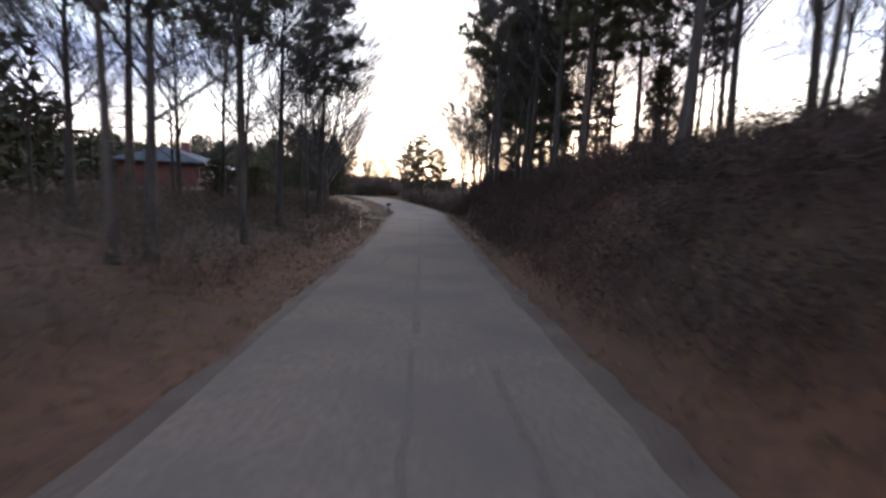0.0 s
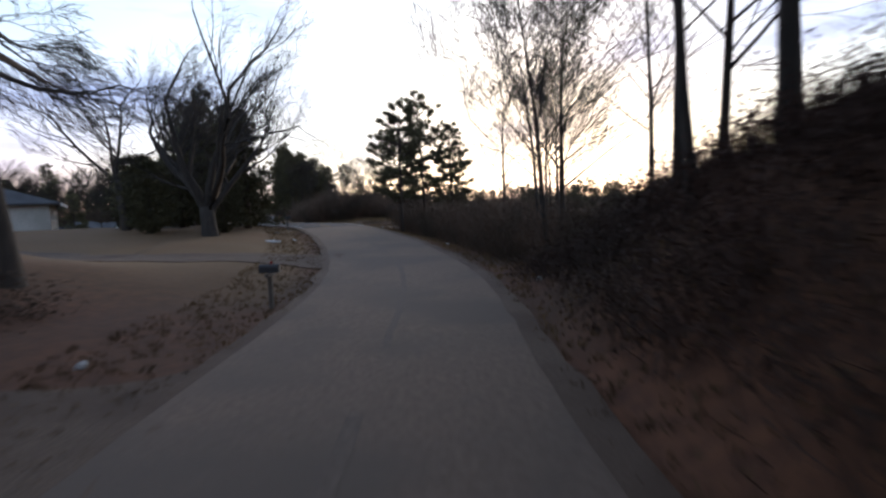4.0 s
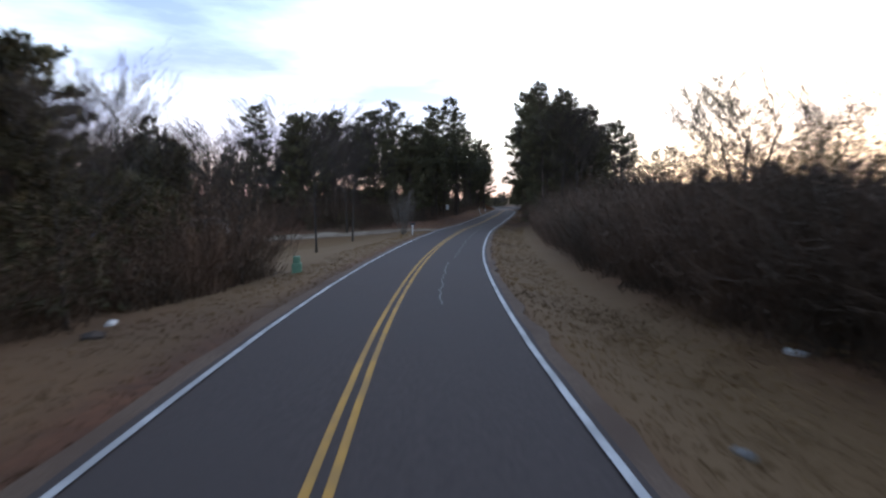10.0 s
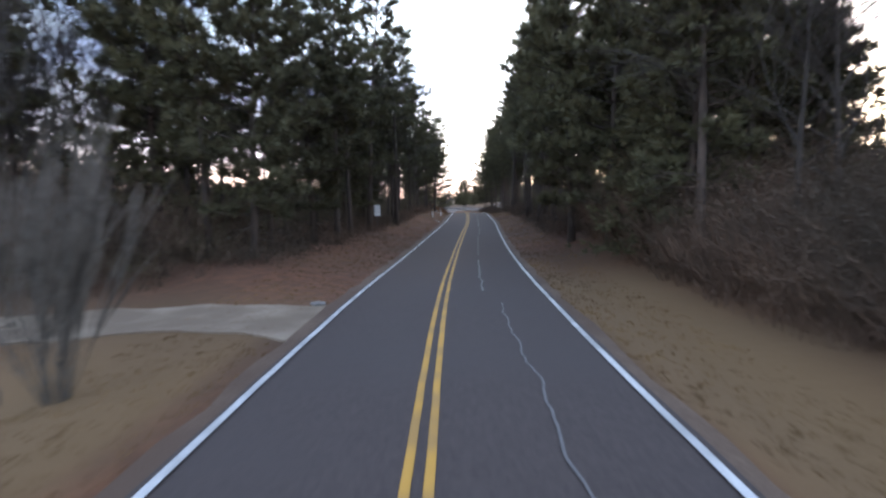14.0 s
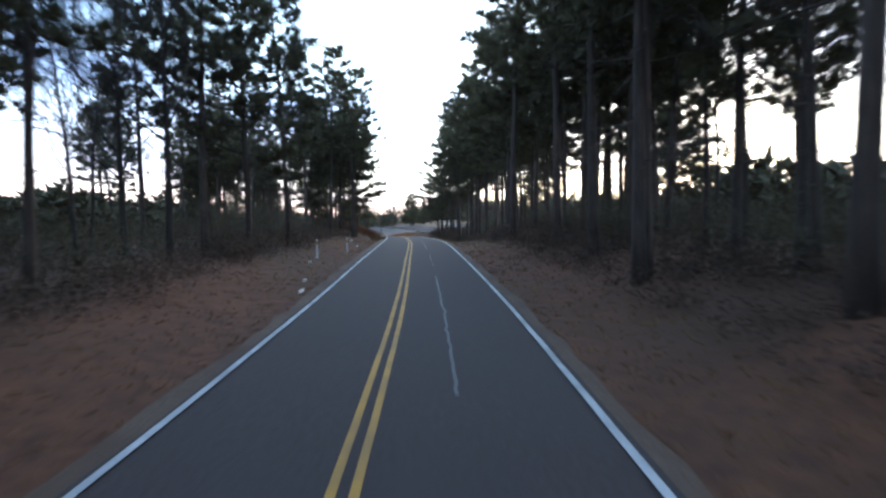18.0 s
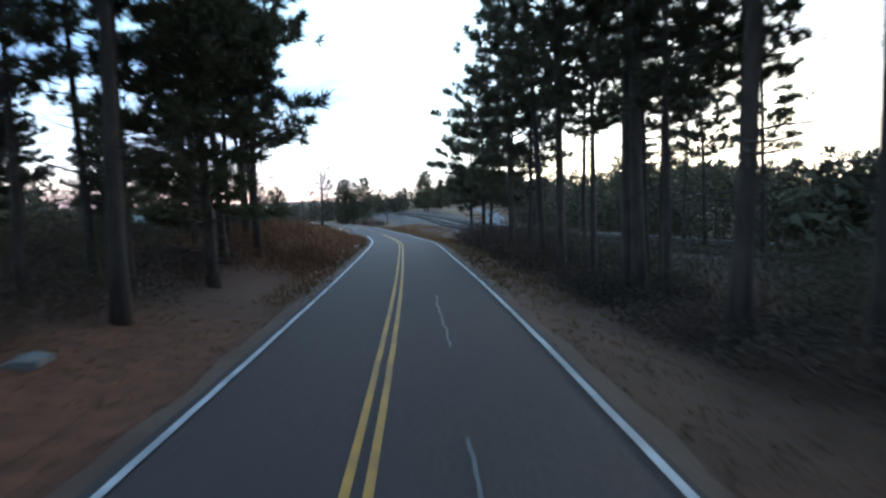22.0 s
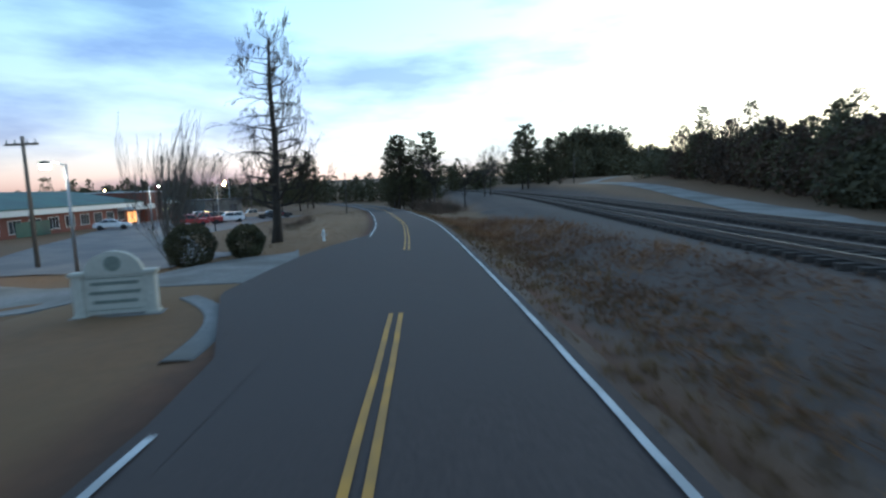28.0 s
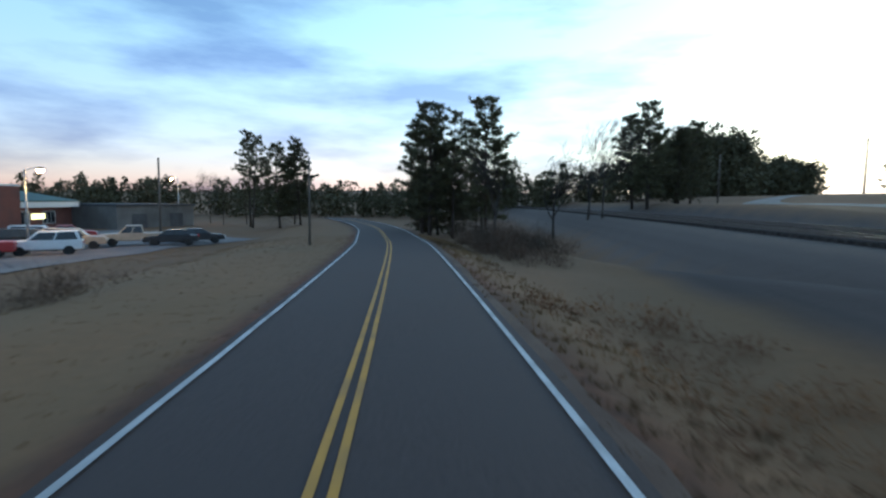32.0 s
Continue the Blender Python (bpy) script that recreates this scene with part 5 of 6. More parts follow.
utility_pole(-56, 130.8, 9.8, "old wooden utility pole among evergreens")
utility_pole(-107.6, 280.8, 9.6, "tall bare wooden pole standing in a field", 0, .15)
utility_pole(-132.6, 312, 8.1, "wooden utility pole with a crossarm near a building")
utility_pole(-146.7, 330.9, 8.6, "plain wooden pole at the edge of a car park", 0)
utility_pole(-174.1, 368.3, 8.6, "plain wooden pole at the car park's end", 0)
utility_pole(-149.5, 365.2, 6.8, "plain wooden pole beside the road", 0, .1)
utility_pole(-126, 425, 7.5, "plain pole beside a curving road", 0)
utility_pole(-109, 424, 7.5, "plain pole beside a curving road", 0)


def lamp_post(x, y, height, lamp, label, turn=0, both=False):
    z = float(ground_z(x, y)[0])
    t = thing("street_lamp", label, "street lamp", "car park lamps", place=pose(x, y, z - .1, 0, 0, turn))
    g = Geo()
    g.tube([(0, 0, 0), (0, 0, height)], [.1, .06], 8)
    part("pole", g, M_STEEL, t, smooth=True)
    a = Geo()
    a.tube([(0, 0, height - .1), (.5, 0, height + .1), (1.0, 0, height + .12)], [.035, .03, .03], 6)
    part("arm", a, M_STEEL, t)
    h = Geo()
    h.lathe([(.1, height + .18), (.24, height + .12), (.27, height + .02), (.24, height - .02), (.2, height - .02)], 12, 1.15)
    head = part("head", h, M_DARK, t)
    b = Geo()
    b.lathe([(.02, height - .22), (.16, height - .17), (.2, height - .08), (.19, height - .025)], 12, 1.15)
    part("bulb", b, lamp, head, "glowing bulb")


for x_, y_, top_, lamp_, lab_, turn_ in ((-157, 336.3, 4.3, M_LAMPW, "lit white lamp in a car park", 20), (-165.4, 353.3, 4.5, M_LAMPO, "lit orange lamp above parked cars", 30),
                                         (-202.8, 388.6, 5.8, M_LAMPO, "lit orange lamp beyond the building", 200), (-238, 378, 4.6, M_LAMPO, "lit orange lamp behind a roof", 40),
                                         (-125.1, 310.2, 5.0, M_LAMPW, "tall steel lamp beside an entrance drive", 200)):
    lamp_post(x_, y_, top_ - float(ground_z(x_, y_)[0]), lamp_, lab_, turn_)


# ---------------------------------------------------------------- entrance: sign, bushes, hydrant
def entrance_sign(s, d, turn):
    t = thing("entrance_sign", "cream arched monument sign on a lawn", "sign", place=place(s, d, -.05, turn))
    w = .85
    for x in (-w, w):
        g = Geo()
        g.box(x - .12, -.16, 0, x + .12, .16, 1.12)
        g.box(x - .17, -.2, 1.12, x + .17, .2, 1.22)
        g.box(x - .16, -.19, 0, x + .16, .19, .12)
        part("pillar", g, M_SIGN, t, bevel=.012)
    b = Geo()
    b.box(-w + .12, -.09, .1, w - .12, .09, 1.12)
    body = part("panel", b, M_SIGN, t)
    a = Geo()
    n = 16
    arc = [(.7 * math.cos(math.pi * k / n), .62 * math.sin(math.pi * k / n)) for k in range(n + 1)]
    m = len(arc)
    a.v = [(x, -.11, 1.12 + z) for x, z in arc] + [(x, .11, 1.12 + z) for x, z in arc]
    a.f = [tuple(range(m)), tuple(reversed(range(m, 2 * m)))] + [(k, m + k, m + k + 1, k + 1) for k in range(m - 1)]
    arch = part("arch", a, M_SIGN, t)
    e = Geo()
    e.lathe([(.0, 0), (.2, 0), (.2, .015), (0, .016)], 18)
    em = part("emblem", e, M_SIGNTXT, arch)
    em.matrix_basis = pose(0, -.112, 1.42, 90)
    for z, wd, hh in ((1.04, .66, .02), (.86, .56, .09), (.62, .6, .09), (.38, .52, .09), (.2, .64, .02)):
        q = Geo()
        q.box(-wd, -.1, z, wd, -.088, z + hh)
        part("lettering", q, M_SIGNTXT, body)
    base = Geo()
    base.box(-1.1, -.3, -.2, 1.1, .3, .06)
    part("footing", base, M_CONC, t, bevel=.02)


entrance_sign(327.5, -7.6, 12)


def road_sign(s, d, turn, label):
    """An octagonal plate on a steel post, seen from its bare back."""
    t = thing("road_sign", label, "road sign", place=place(s, d, -.1, turn))
    g = Geo()
    g.box(-.03, -.02, 0, .03, .02, 2.3)
    part("post", g, M_STEEL, t)
    p = Geo()
    ring = [(.38 * math.cos(math.pi * (k + .5) / 4), .38 * math.sin(math.pi * (k + .5) / 4)) for k in range(8)]
    p.v = [(x, yy, 1.95 + z) for yy in (-.035, -.021) for x, z in ring]
    p.f = [tuple(range(8)), tuple(reversed(range(8, 16)))] + [(k, 8 + k, 8 + (k + 1) % 8, (k + 1) % 8) for k in range(8)]
    part("plate", p, M_STEEL, t, "bare metal back of a plate")


road_sign(352, -15.5, 10, "grey metal back of an octagonal road sign")


def round_bush(s, d, size, seed, label="clipped round evergreen bush on a lawn"):
    random.seed(seed)
    t = thing("bush", label, "bush", "clipped bushes", place=place(s, d))
    st = Geo()
    for k in range(5):
        w = Vector((rnd(-.5, .5), rnd(-.5, .5), 1))
        st.tube([(0, 0, -.1), tuple(w * size * .4)], [.04, .015], 5)
    part("stems", st, M_BARK, t)
    g = Geo()
    for k in range(3600):
        a, f = rnd(0, 6.28), rnd(-1, 1)
        r = size * .5 * (1 + .06 * math.sin(a * 3 + seed) + .05 * math.sin(f * 7 + a * 2)) * rnd(.86, 1.0)
        q = math.sqrt(1 - f * f)
        p = Vector((math.cos(a) * q * r, math.sin(a) * q * r, size * .44 + f * r * .92))
        if p.z < 0:
            continue
        w = Vector((math.cos(a) * q, math.sin(a) * q, f + .3)).normalized()
        x, y = turn_vec(w, .8) * .13, turn_vec(w.orthogonal(), 1) * .07
        g.tri(tuple(p), tuple(p + x + y), tuple(p + x - y))
    part("foliage", g, M_CEDAR, t, "dense dark leaves")


round_bush(340.8, -11.2, 2.3, 5)
round_bush(341.6, -8.6, 1.75, 6)
round_bush(326, -11.6, 1.0, 7, "low round bush beside a sign")
round_bush(324.5, -13, 1.1, 8, "low round bush beside a sign")


def hydrant(s, d):
    t = thing("hydrant", "small white utility post on a lawn", "hydrant", place=place(s, d))
    g = Geo()
    g.lathe([(.11, -.1), (.11, .05), (.085, .06), (.085, .52), (.11, .54), (.11, .6), (.07, .7), (.03, .74), (.03, .8), (0, .81)], 14)
    part("body", g, M_TRIM, t, smooth=True)
    for x in (-1, 1):
        n = Geo()
        n.tube([(x * .07, 0, .42), (x * .17, 0, .42)], [.05, .05], 10)
        part("nozzle", n, M_TRIM, t)


hydrant(349, -5.7)


# ---------------------------------------------------------------- cars
def car(kind, paint, m, label):
    t = thing("car", label, "car", "cars in the car park", place=m)
    if kind == "pickup":
        ln, belt, roof = 5.3, 1.02, 1.78
        low = [(-2.6, .45), (2.6, .45), (2.65, .8), (2.5, 1.0), (1.1, 1.08), (-.75, 1.1), (-2.6, 1.1)]
        cab = [(-.8, 1.08), (1.15, 1.06), (.55, 1.74), (-.65, 1.76)]
    elif kind == "suv":
        ln, belt, roof = 4.6, 1.05, 1.75
        low = [(-2.25, .42), (2.25, .42), (2.3, .75), (2.15, 1.0), (.95, 1.06), (-2.2, 1.08), (-2.28, .8)]
        cab = [(-2.18, 1.06), (1.05, 1.05), (.4, 1.68), (-1.95, 1.72)]
    else:
        ln, belt, roof = 4.5, .95, 1.42
        low = [(-2.2, .35), (2.2, .35), (2.25, .62), (2.05, .82), (.95, .92), (-1.5, .95), (-2.15, .9), (-2.25, .6)]
        cab = [(-1.55, .93), (1.05, .91), (.25, 1.4), (-.95, 1.42)]

    def solid(prof, w0, w1, z0, z1):
        g = Geo()
        n = len(prof)
        for sgn in (-1, 1):
            for x, z in prof:
                u = (z - z0) / max(z1 - z0, .01)
                g.v.append((x, sgn * (w0 + (w1 - w0) * u), z))
        g.f = [tuple(range(n)), tuple(reversed(range(n, 2 * n)))] + [(k, n + k, n + (k + 1) % n, (k + 1) % n) for k in range(n)]
        return g
    part("body", solid(low, .86, .82, .4, 1.1), paint, t, bevel=.06)
    part("cabin", solid(cab, .8, .62, belt, roof), paint, t, bevel=.05)
    for sgn in (-1, 1):
        cx = sum(p[0] for p in cab) / 4
        g = Geo()
        inner = [(cx + (x - cx) * .86, z + (.05 if z < belt + .2 else -.07)) for x, z in cab]
        mid = (inner[0][0] + inner[1][0]) / 2
        for q in (0, 1):
            xs = [inner[0], (mid - .04, inner[0][1]), ((inner[2][0] + inner[3][0]) / 2 - .04, inner[2][1]), inner[3]] if q == 0 else [(mid + .04, inner[0][1]), inner[1], inner[2], ((inner[2][0] + inner[3][0]) / 2 + .04, inner[2][1])]
            w = [sgn * (.8 + (.62 - .8) * (z - belt) / (roof - belt) + .006) for x, z in xs]
            g = Geo()
            g.v = [(x, yy, z) for (x, z), yy in zip(xs, w)] + [(x, yy - sgn * .03, z) for (x, z), yy in zip(xs, w)]
            g.f = [(0, 1, 2, 3), (7, 6, 5, 4), (0, 4, 5, 1), (1, 5, 6, 2), (2, 6, 7, 3), (3, 7, 4, 0)]
            part("side_window", g, M_GLASS, t)
    for a, b in ((cab[1], cab[2]), (cab[0], cab[3])):
        out = .012 if a[0] > 0 else -.012
        g = Geo()
        p0, p1 = [a[0] + (b[0] - a[0]) * f + out for f in (.12, .9)], [a[1] + (b[1] - a[1]) * f for f in (.12, .9)]
        g.v = [(p0[0], -.68, p1[0]), (p0[0], .68, p1[0]), (p0[1], .54, p1[1]), (p0[1], -.54, p1[1])]
        g.v += [(x - out * 2, y, z) for x, y, z in g.v]
        g.f = [(0, 1, 2, 3), (7, 6, 5, 4), (0, 4, 5, 1), (1, 5, 6, 2), (2, 6, 7, 3), (3, 7, 4, 0)]
        part("windscreen" if a[0] > 0 else "rear_window", g, M_GLASS, t)
    for x in (-ln * .31, ln * .3):
        for sgn in (-1, 1):
            w = Geo()
            w.lathe([(.2, -.1), (.32, -.1), (.345, -.06), (.345, .06), (.32, .1), (.2, .1)], 18)
            tyre = part("wheel", w, M_RUB, t)
            tyre.matrix_basis = pose(x, sgn * .8, .34, 90)
            r = Geo()
            r.lathe([(.02, -.09), (.21, -.07), (.21, .07), (.02, .09)], 14)
            part("rim", r, M_STEEL, tyre)
    for sgn in (-1, 1):
        f = Geo()
        f.box(low[2][0] - .1, sgn * .62 - .16, low[2][1] - .08, low[2][0] + .02, sgn * .62 + .16, low[2][1] + .08)
        part("headlight", f, M_TRIM, t)
        b = Geo()
        b.box(low[-1][0] - .03, sgn * .68 - .12, .78, low[-1][0] + .08, sgn * .68 + .12, .95)
        part("tail_light", b, M_TAIL, t)


def car_at(kind, paint, x, y, turn, label):
    z = float(ground_z(x, y)[0]) + .03
    car(kind, paint, pose(x, y, z, 0, 0, turn), label)




BH = 36.0  # heading of the building's front, like the road
FD = Vector((-math.sin(radians(BH)), math.cos(radians(BH)), 0))
B0 = Vector((-191.1, 359.05, -1.9))
BM = Matrix.Translation(B0) @ pose(0, 0, 0, 0, 0, BH + 90)  # local x along the front, -y to the road


def car_park():
    """From a bending near edge beside the lawn back to the building's front."""
    near = [(-118, 316), (-131, 322.5), (-144.5, 331.5), (-149.5, 342), (-155.5, 351.5), (-162.3, 362), (-167.5, 376)]
    back = [(-133, 307), (-152, 322), (-166, 334), (-176, 343), (-184, 352), (-189, 361), (-191.5, 372)]
    g = Geo()
    rows = []
    for i in range(len(near) - 1):
        for q in range(8 if i < len(near) - 2 else 9):
            u = q / 8
            a, b = Vector(near[i]).lerp(Vector(near[i + 1]), u), Vector(back[i]).lerp(Vector(back[i + 1]), u)
            rows.append([a.lerp(b, k / 16) for k in range(17)])
    for r in rows:
        for p in r:
            g.v.append((p.x, p.y, float(ground_z(p.x, p.y)[0]) + .05))
    g.f = [(i * 17 + k, i * 17 + k + 1, (i + 1) * 17 + k + 1, (i + 1) * 17 + k) for i in range(len(rows) - 1) for k in range(16)]
    tagged(part("car_park", g, M_LOT, smooth=True), "pale asphalt car park beside a brick building", "car park", kind="structure")


car_park()


def school_building():
    h = thing("brick_building", "long low brick building with green metal roof", "building", place=BM)
    for x0, x1, wl in ((-46, -4, 3.1), (4, 15.5, 3.1)):
        g = Geo()
        g.box(x0, 0, -.8, x1, 18, wl)
        part("wall", g, M_BRICK, h)
        part("roof", gable_roof(x0, x1, 0, 18, wl + .75, 2.0, over=.8, hip=6), M_GREEN, h)
        f = Geo()
        f.box(x0 - .5, -.75, wl - .05, x1 + .5, .1, wl + .62)
        part("fascia", f, M_TRIM, h)
        n = int((x1 - x0) / 4)
        for k in range(n):
            window(h, x0 + 2 + k * (x1 - x0 - 2) / n, -.005, 1.0, 2.4, 1.6, mullions=2)
    t = Geo()
    t.box(-4, -1.2, -1.2, 4, 12, 5.5)
    part("entrance_block", t, M_BRICK, h)
    c = Geo()
    c.box(-4.1, -1.3, 5.5, 4.1, 12.1, 5.68)
    part("parapet", c, M_TRIM, h)
    for z in (2.6, 3.1):
        q = Geo()
        q.box(-3.6, -1.26, z, -.2, -1.2, z + .28)
        part("lettering", q, M_TRIM, h)
    p = Geo()
    p.box(-13, -2.6, 2.6, -4, 0, 3.1)
    part("canopy", p, M_TRIM, h)
    for x in (-12.6,):
        q = Geo()
        q.box(x - .12, -2.9, -.8, x + .12, -2.66, 2.5)
        part("canopy_post", q, M_TRIM, h)
    e = Geo()
    e.box(-9.5, -.05, .3, -5.5, -.02, 2.2)
    part("lit_doorway", e, lamp_mat("lit_doorway_glow", (1, .36, .1), .3), h, "orange lit doorway")
    w = Geo()
    w.box(7.5, -.05, 1.6, 10, -.02, 2.3)
    part("lit_sign", w, lamp_mat("lit_panel", (1, .85, .35), .45), h, "small lit panel")
    for x in (-40, -36):
        q = Geo()
        q.box(x, -.06, -.8, x + 3.0, -.01, 2.3)
        part("green_door", q, M_GREEN, h)


school_building()


def grey_building():
    h = thing("grey_building", "low grey flat-roofed building behind parked cars", "building", place=pose(-194.6, 374.5, -2.0, 0, 0, 106))
    for name, x0, x1, y0, y1, z0, z1, m in (("wall", 0, 14.5, 0, 9, -.6, 3.3, M_GREYW), ("roof", -.2, 14.7, -.25, 9.2, 3.3, 3.6, M_SHINGLE)):
        g = Geo()
        g.box(x0, y0, z0, x1, y1, z1)
        part(name, g, m, h)
    for x in (2.5, 9.5):
        g = Geo()
        g.box(x, -.04, -.5, x + 2.6, .02, 2.2)
        part("door", g, M_SHINGLE, h)


M_GREYW = mat("grey_block_wall", (.13, .125, .12), (.19, .185, .178), .9, 7, .3, (.11, .105, .1), .4)
grey_building()


def flagpole(x, y):
    z = float(ground_z(x, y)[0])
    t = thing("flagpole", "steel flagpole with a hanging red flag", "flagpole", place=pose(x, y, z))
    g = Geo()
    g.tube([(0, 0, -.1), (0, 0, 7.0)], [.06, .035], 8)
    part("pole", g, M_STEEL, t)
    f = Geo()
    cols, rws = 7, 5
    for i in range(cols):
        for j in range(rws):
            f.v.append((.05 + i * .1, .06 * math.sin(i * 1.7 + j * .5), 6.85 - j * .22 - i * .13))
    f.f = [(i * rws + j, i * rws + j + 1, (i + 1) * rws + j + 1, (i + 1) * rws + j) for i in range(cols - 1) for j in range(rws - 1)]
    fl = part("flag", f, M_TAIL, t, "drooping dark red flag")
    m = fl.modifiers.new("thickness", "SOLIDIFY")
    m.thickness = .01


flagpole(-184.2, 355.9)
for kind_, paint_, a_, b_, turn_, lab_ in (("suv", M_RED, -160.4, 344.3, 62, "dark red car parked on pale asphalt"), ("pickup", M_RED, -163.9, 349.2, 245, "red pickup parked on pale asphalt"),
                                           ("suv", M_BLACKP, -168, 354.5, 70, "dark car parked in a row"), ("suv", M_GOLD, -167.6, 357.2, 60, "tan off-roader parked in a row"), ("suv", M_WHITEP, -163.6, 353.6, 242, "pale off-roader parked in a row"),
                                           ("pickup", M_GOLD, -166.9, 361.6, 240, "tan pickup parked near the lawn"), ("sedan", M_BLACKP, -165.2, 363.9, 238, "black car parked at the far end"), ("sedan", M_BLACKP, -166.6, 367.6, 60, "black car parked at the far end"),
                                           ("sedan", M_RED, -178, 361.5, 65, "dark red car before the building"), ("suv", M_SILVER, -173, 357, 60, "silver car parked in a row"),
                                           ("sedan", M_WHITEP, -168.8, 338.6, 50, "white saloon car before the building")):
    car_at(kind_, paint_, a_, b_, turn_, lab_)


# ---------------------------------------------------------------- railway
def track(v0, label):
    t = thing("railway_track", label, "railway track", "railway tracks")
    tagged(t, kind="structure")
    for v in (v0, v0 + 1.435):
        g = Geo()
        sec = [(-.07, 0), (.07, 0), (.07, .015), (.012, .03), (.012, .11), (.036, .12), (.036, .15), (-.036, .15), (-.036, .12), (-.012, .11), (-.012, .03), (-.07, .015)]
        n = len(sec)
        us = np.linspace(-45, 260, 80)
        for u in us:
            p = RAIL_A + RDIR * u + RNOR * (v + rail_bend(u))
            for a, z in sec:
                q = p + RNOR * a
                g.v.append((q[0], q[1], RAIL_Z - .15 + z))
        g.f = [(i * n + k, i * n + (k + 1) % n, (i + 1) * n + (k + 1) % n, (i + 1) * n + k) for i in range(len(us) - 1) for k in range(n)]
        part("rail", g, M_RAILTOP, t)
    tie = Geo()
    tie.box(-1.3, -.115, -.16, 1.3, .115, 0)
    me = tie.mesh("tie", M_TIE)
    ang = math.degrees(math.atan2(RNOR[1], RNOR[0]))
    for k in range(150):
        u = -20 + k * .62
        p = RAIL_A + RDIR * u + RNOR * (v0 + .72 + rail_bend(u))
        o = new("tie", me)
        o.parent = t
        o.matrix_basis = pose(p[0], p[1], RAIL_Z - .15, 0, 0, ang + .8 * math.sin(k * 2.3))
    g = Geo()
    for k in range(280):
        u = -20 + (150 + k) * .62
        p = RAIL_A + RDIR * u + RNOR * (v0 + .72 + rail_bend(u))
        a, b = RNOR * 1.3, RDIR * .115
        c = [p - a - b, p + a - b, p + a + b, p - a + b]
        n = len(g.v)
        g.v += [(q[0], q[1], RAIL_Z - .31) for q in c] + [(q[0], q[1], RAIL_Z - .15) for q in c]
        g.f += [(n + 4, n + 5, n + 6, n + 7), (n, n + 1, n + 5, n + 4), (n + 1, n + 2, n + 6, n + 5), (n + 2, n + 3, n + 7, n + 6), (n + 3, n, n + 4, n + 7)]
    tagged(part("far_ties", g, M_TIE, t), kind="stuff")


track(0.0, "railway track with worn steel rails on dark ties")
track(4.3, "railway track with worn steel rails on dark ties")


def lane(name, pts, width, material, label, category, lift=.06, thick=0.0):
    """A road or drive through points in the world, laid on the ground."""
    P3 = [Vector(p) for p in pts]
    dense = []
    for i in range(len(P3) - 1):
        a, b, c, d = P3[max(i - 1, 0)], P3[i], P3[i + 1], P3[min(i + 2, len(P3) - 1)]
        for k in range(8):
            u = k / 8
            dense.append(.5 * ((2 * b) + (c - a) * u + (2 * a - 5 * b + 4 * c - d) * u * u + (3 * b - a - 3 * c + d) * u**3))
    dense.append(P3[-1])
    g = Geo()
    for i, p in enumerate(dense):
        t = (dense[min(i + 1, len(dense) - 1)] - dense[max(i - 1, 0)]).normalized()
        nrm = Vector((t.y, -t.x, 0))
        w = width(i / (len(dense) - 1)) if callable(width) else width
        for k in range(7):
            o = (k / 6 - .5) * w
            q = p + nrm * (o + .08 * noise.noise(Vector((i * .7, o, 2))))
            z = float(ground_z(q.x, q.y)[0])
            g.v.append((q.x, q.y, max(z, p.z if abs(p.z) > .001 else z) + lift))
    g.f = [(i * 7 + k, i * 7 + k + 1, (i + 1) * 7 + k + 1, (i + 1) * 7 + k) for i in range(len(dense) - 1) for k in range(6)]
    ob = part(name, g, material, smooth=not thick)
    if thick:
        m = ob.modifiers.new("thickness", "SOLIDIFY")
        m.thickness, m.offset = thick, -1
    return tagged(ob, label, category, kind="structure")


def rail_side(u, v):
    p = RAIL_A + RDIR * u + RNOR * (v + rail_bend(u))
    return (p[0], p[1], 0)


lane("far_road", [rail_side(-60, 9.5), rail_side(-20, 9.5), rail_side(20, 9), (-89.8, 323, 0), (-91.8, 334, 0), (-96, 353, 0), (-104, 379, 0), (-113, 398, 0), (-120, 412, 0), (-118.5, 425, 0), (-108, 436, 0), (-92, 446, 0)],
     4.2, M_CONC, "pale country road beyond the railway", "road")


M_DRIVE = mat("pale_drive_gravel", (.2, .155, .11), (.34, .275, .2), .95, 14, .6, (.17, .125, .085), .3)


def drive(name, pts, width, material, label):
    return lane(name, [(*at(s, d)[:2], 0) for s, d in pts], width, material, label, "driveway", .035, .25)


drive("driveway", [(52, -2.4), (51.5, -5), (51.5, -10), (53, -17)], lambda u: 3.0 + 2.6 * (1 - u)**3, M_GRAVEL, "pale gravel driveway leading to a house")
drive("driveway", [(71, -2.4), (72, -6), (74, -14), (80, -22), (90, -24)], lambda u: 3.0 + 2.5 * (1 - u)**3, M_GRAVEL, "pale gravel driveway past a mailbox")
drive("driveway", [(105, -2.4), (105, -6), (106, -12), (107, -20)], lambda u: 2.8 + 2.5 * (1 - u)**3, M_GRAVEL, "pale gravel driveway between evergreens")
M_DIRT = mat("bare_dirt", (.1, .055, .03), (.21, .125, .075), .97, 5, .8, (.12, .07, .038), .3)
drive("driveway", [(110, 2.4), (110.5, 6), (112, 12), (115, 24)], lambda u: 2 + 3 * (1 - u)**2, M_DIRT, "pale dirt field entrance")
drive("driveway", [(169.5, -2.5), (169.8, -6), (170.3, -13), (171.5, -22), (171, -30)], lambda u: 1.9 + 2.6 * (1 - u)**5, M_DRIVE, "pale driveway leading past shrubs to a house")
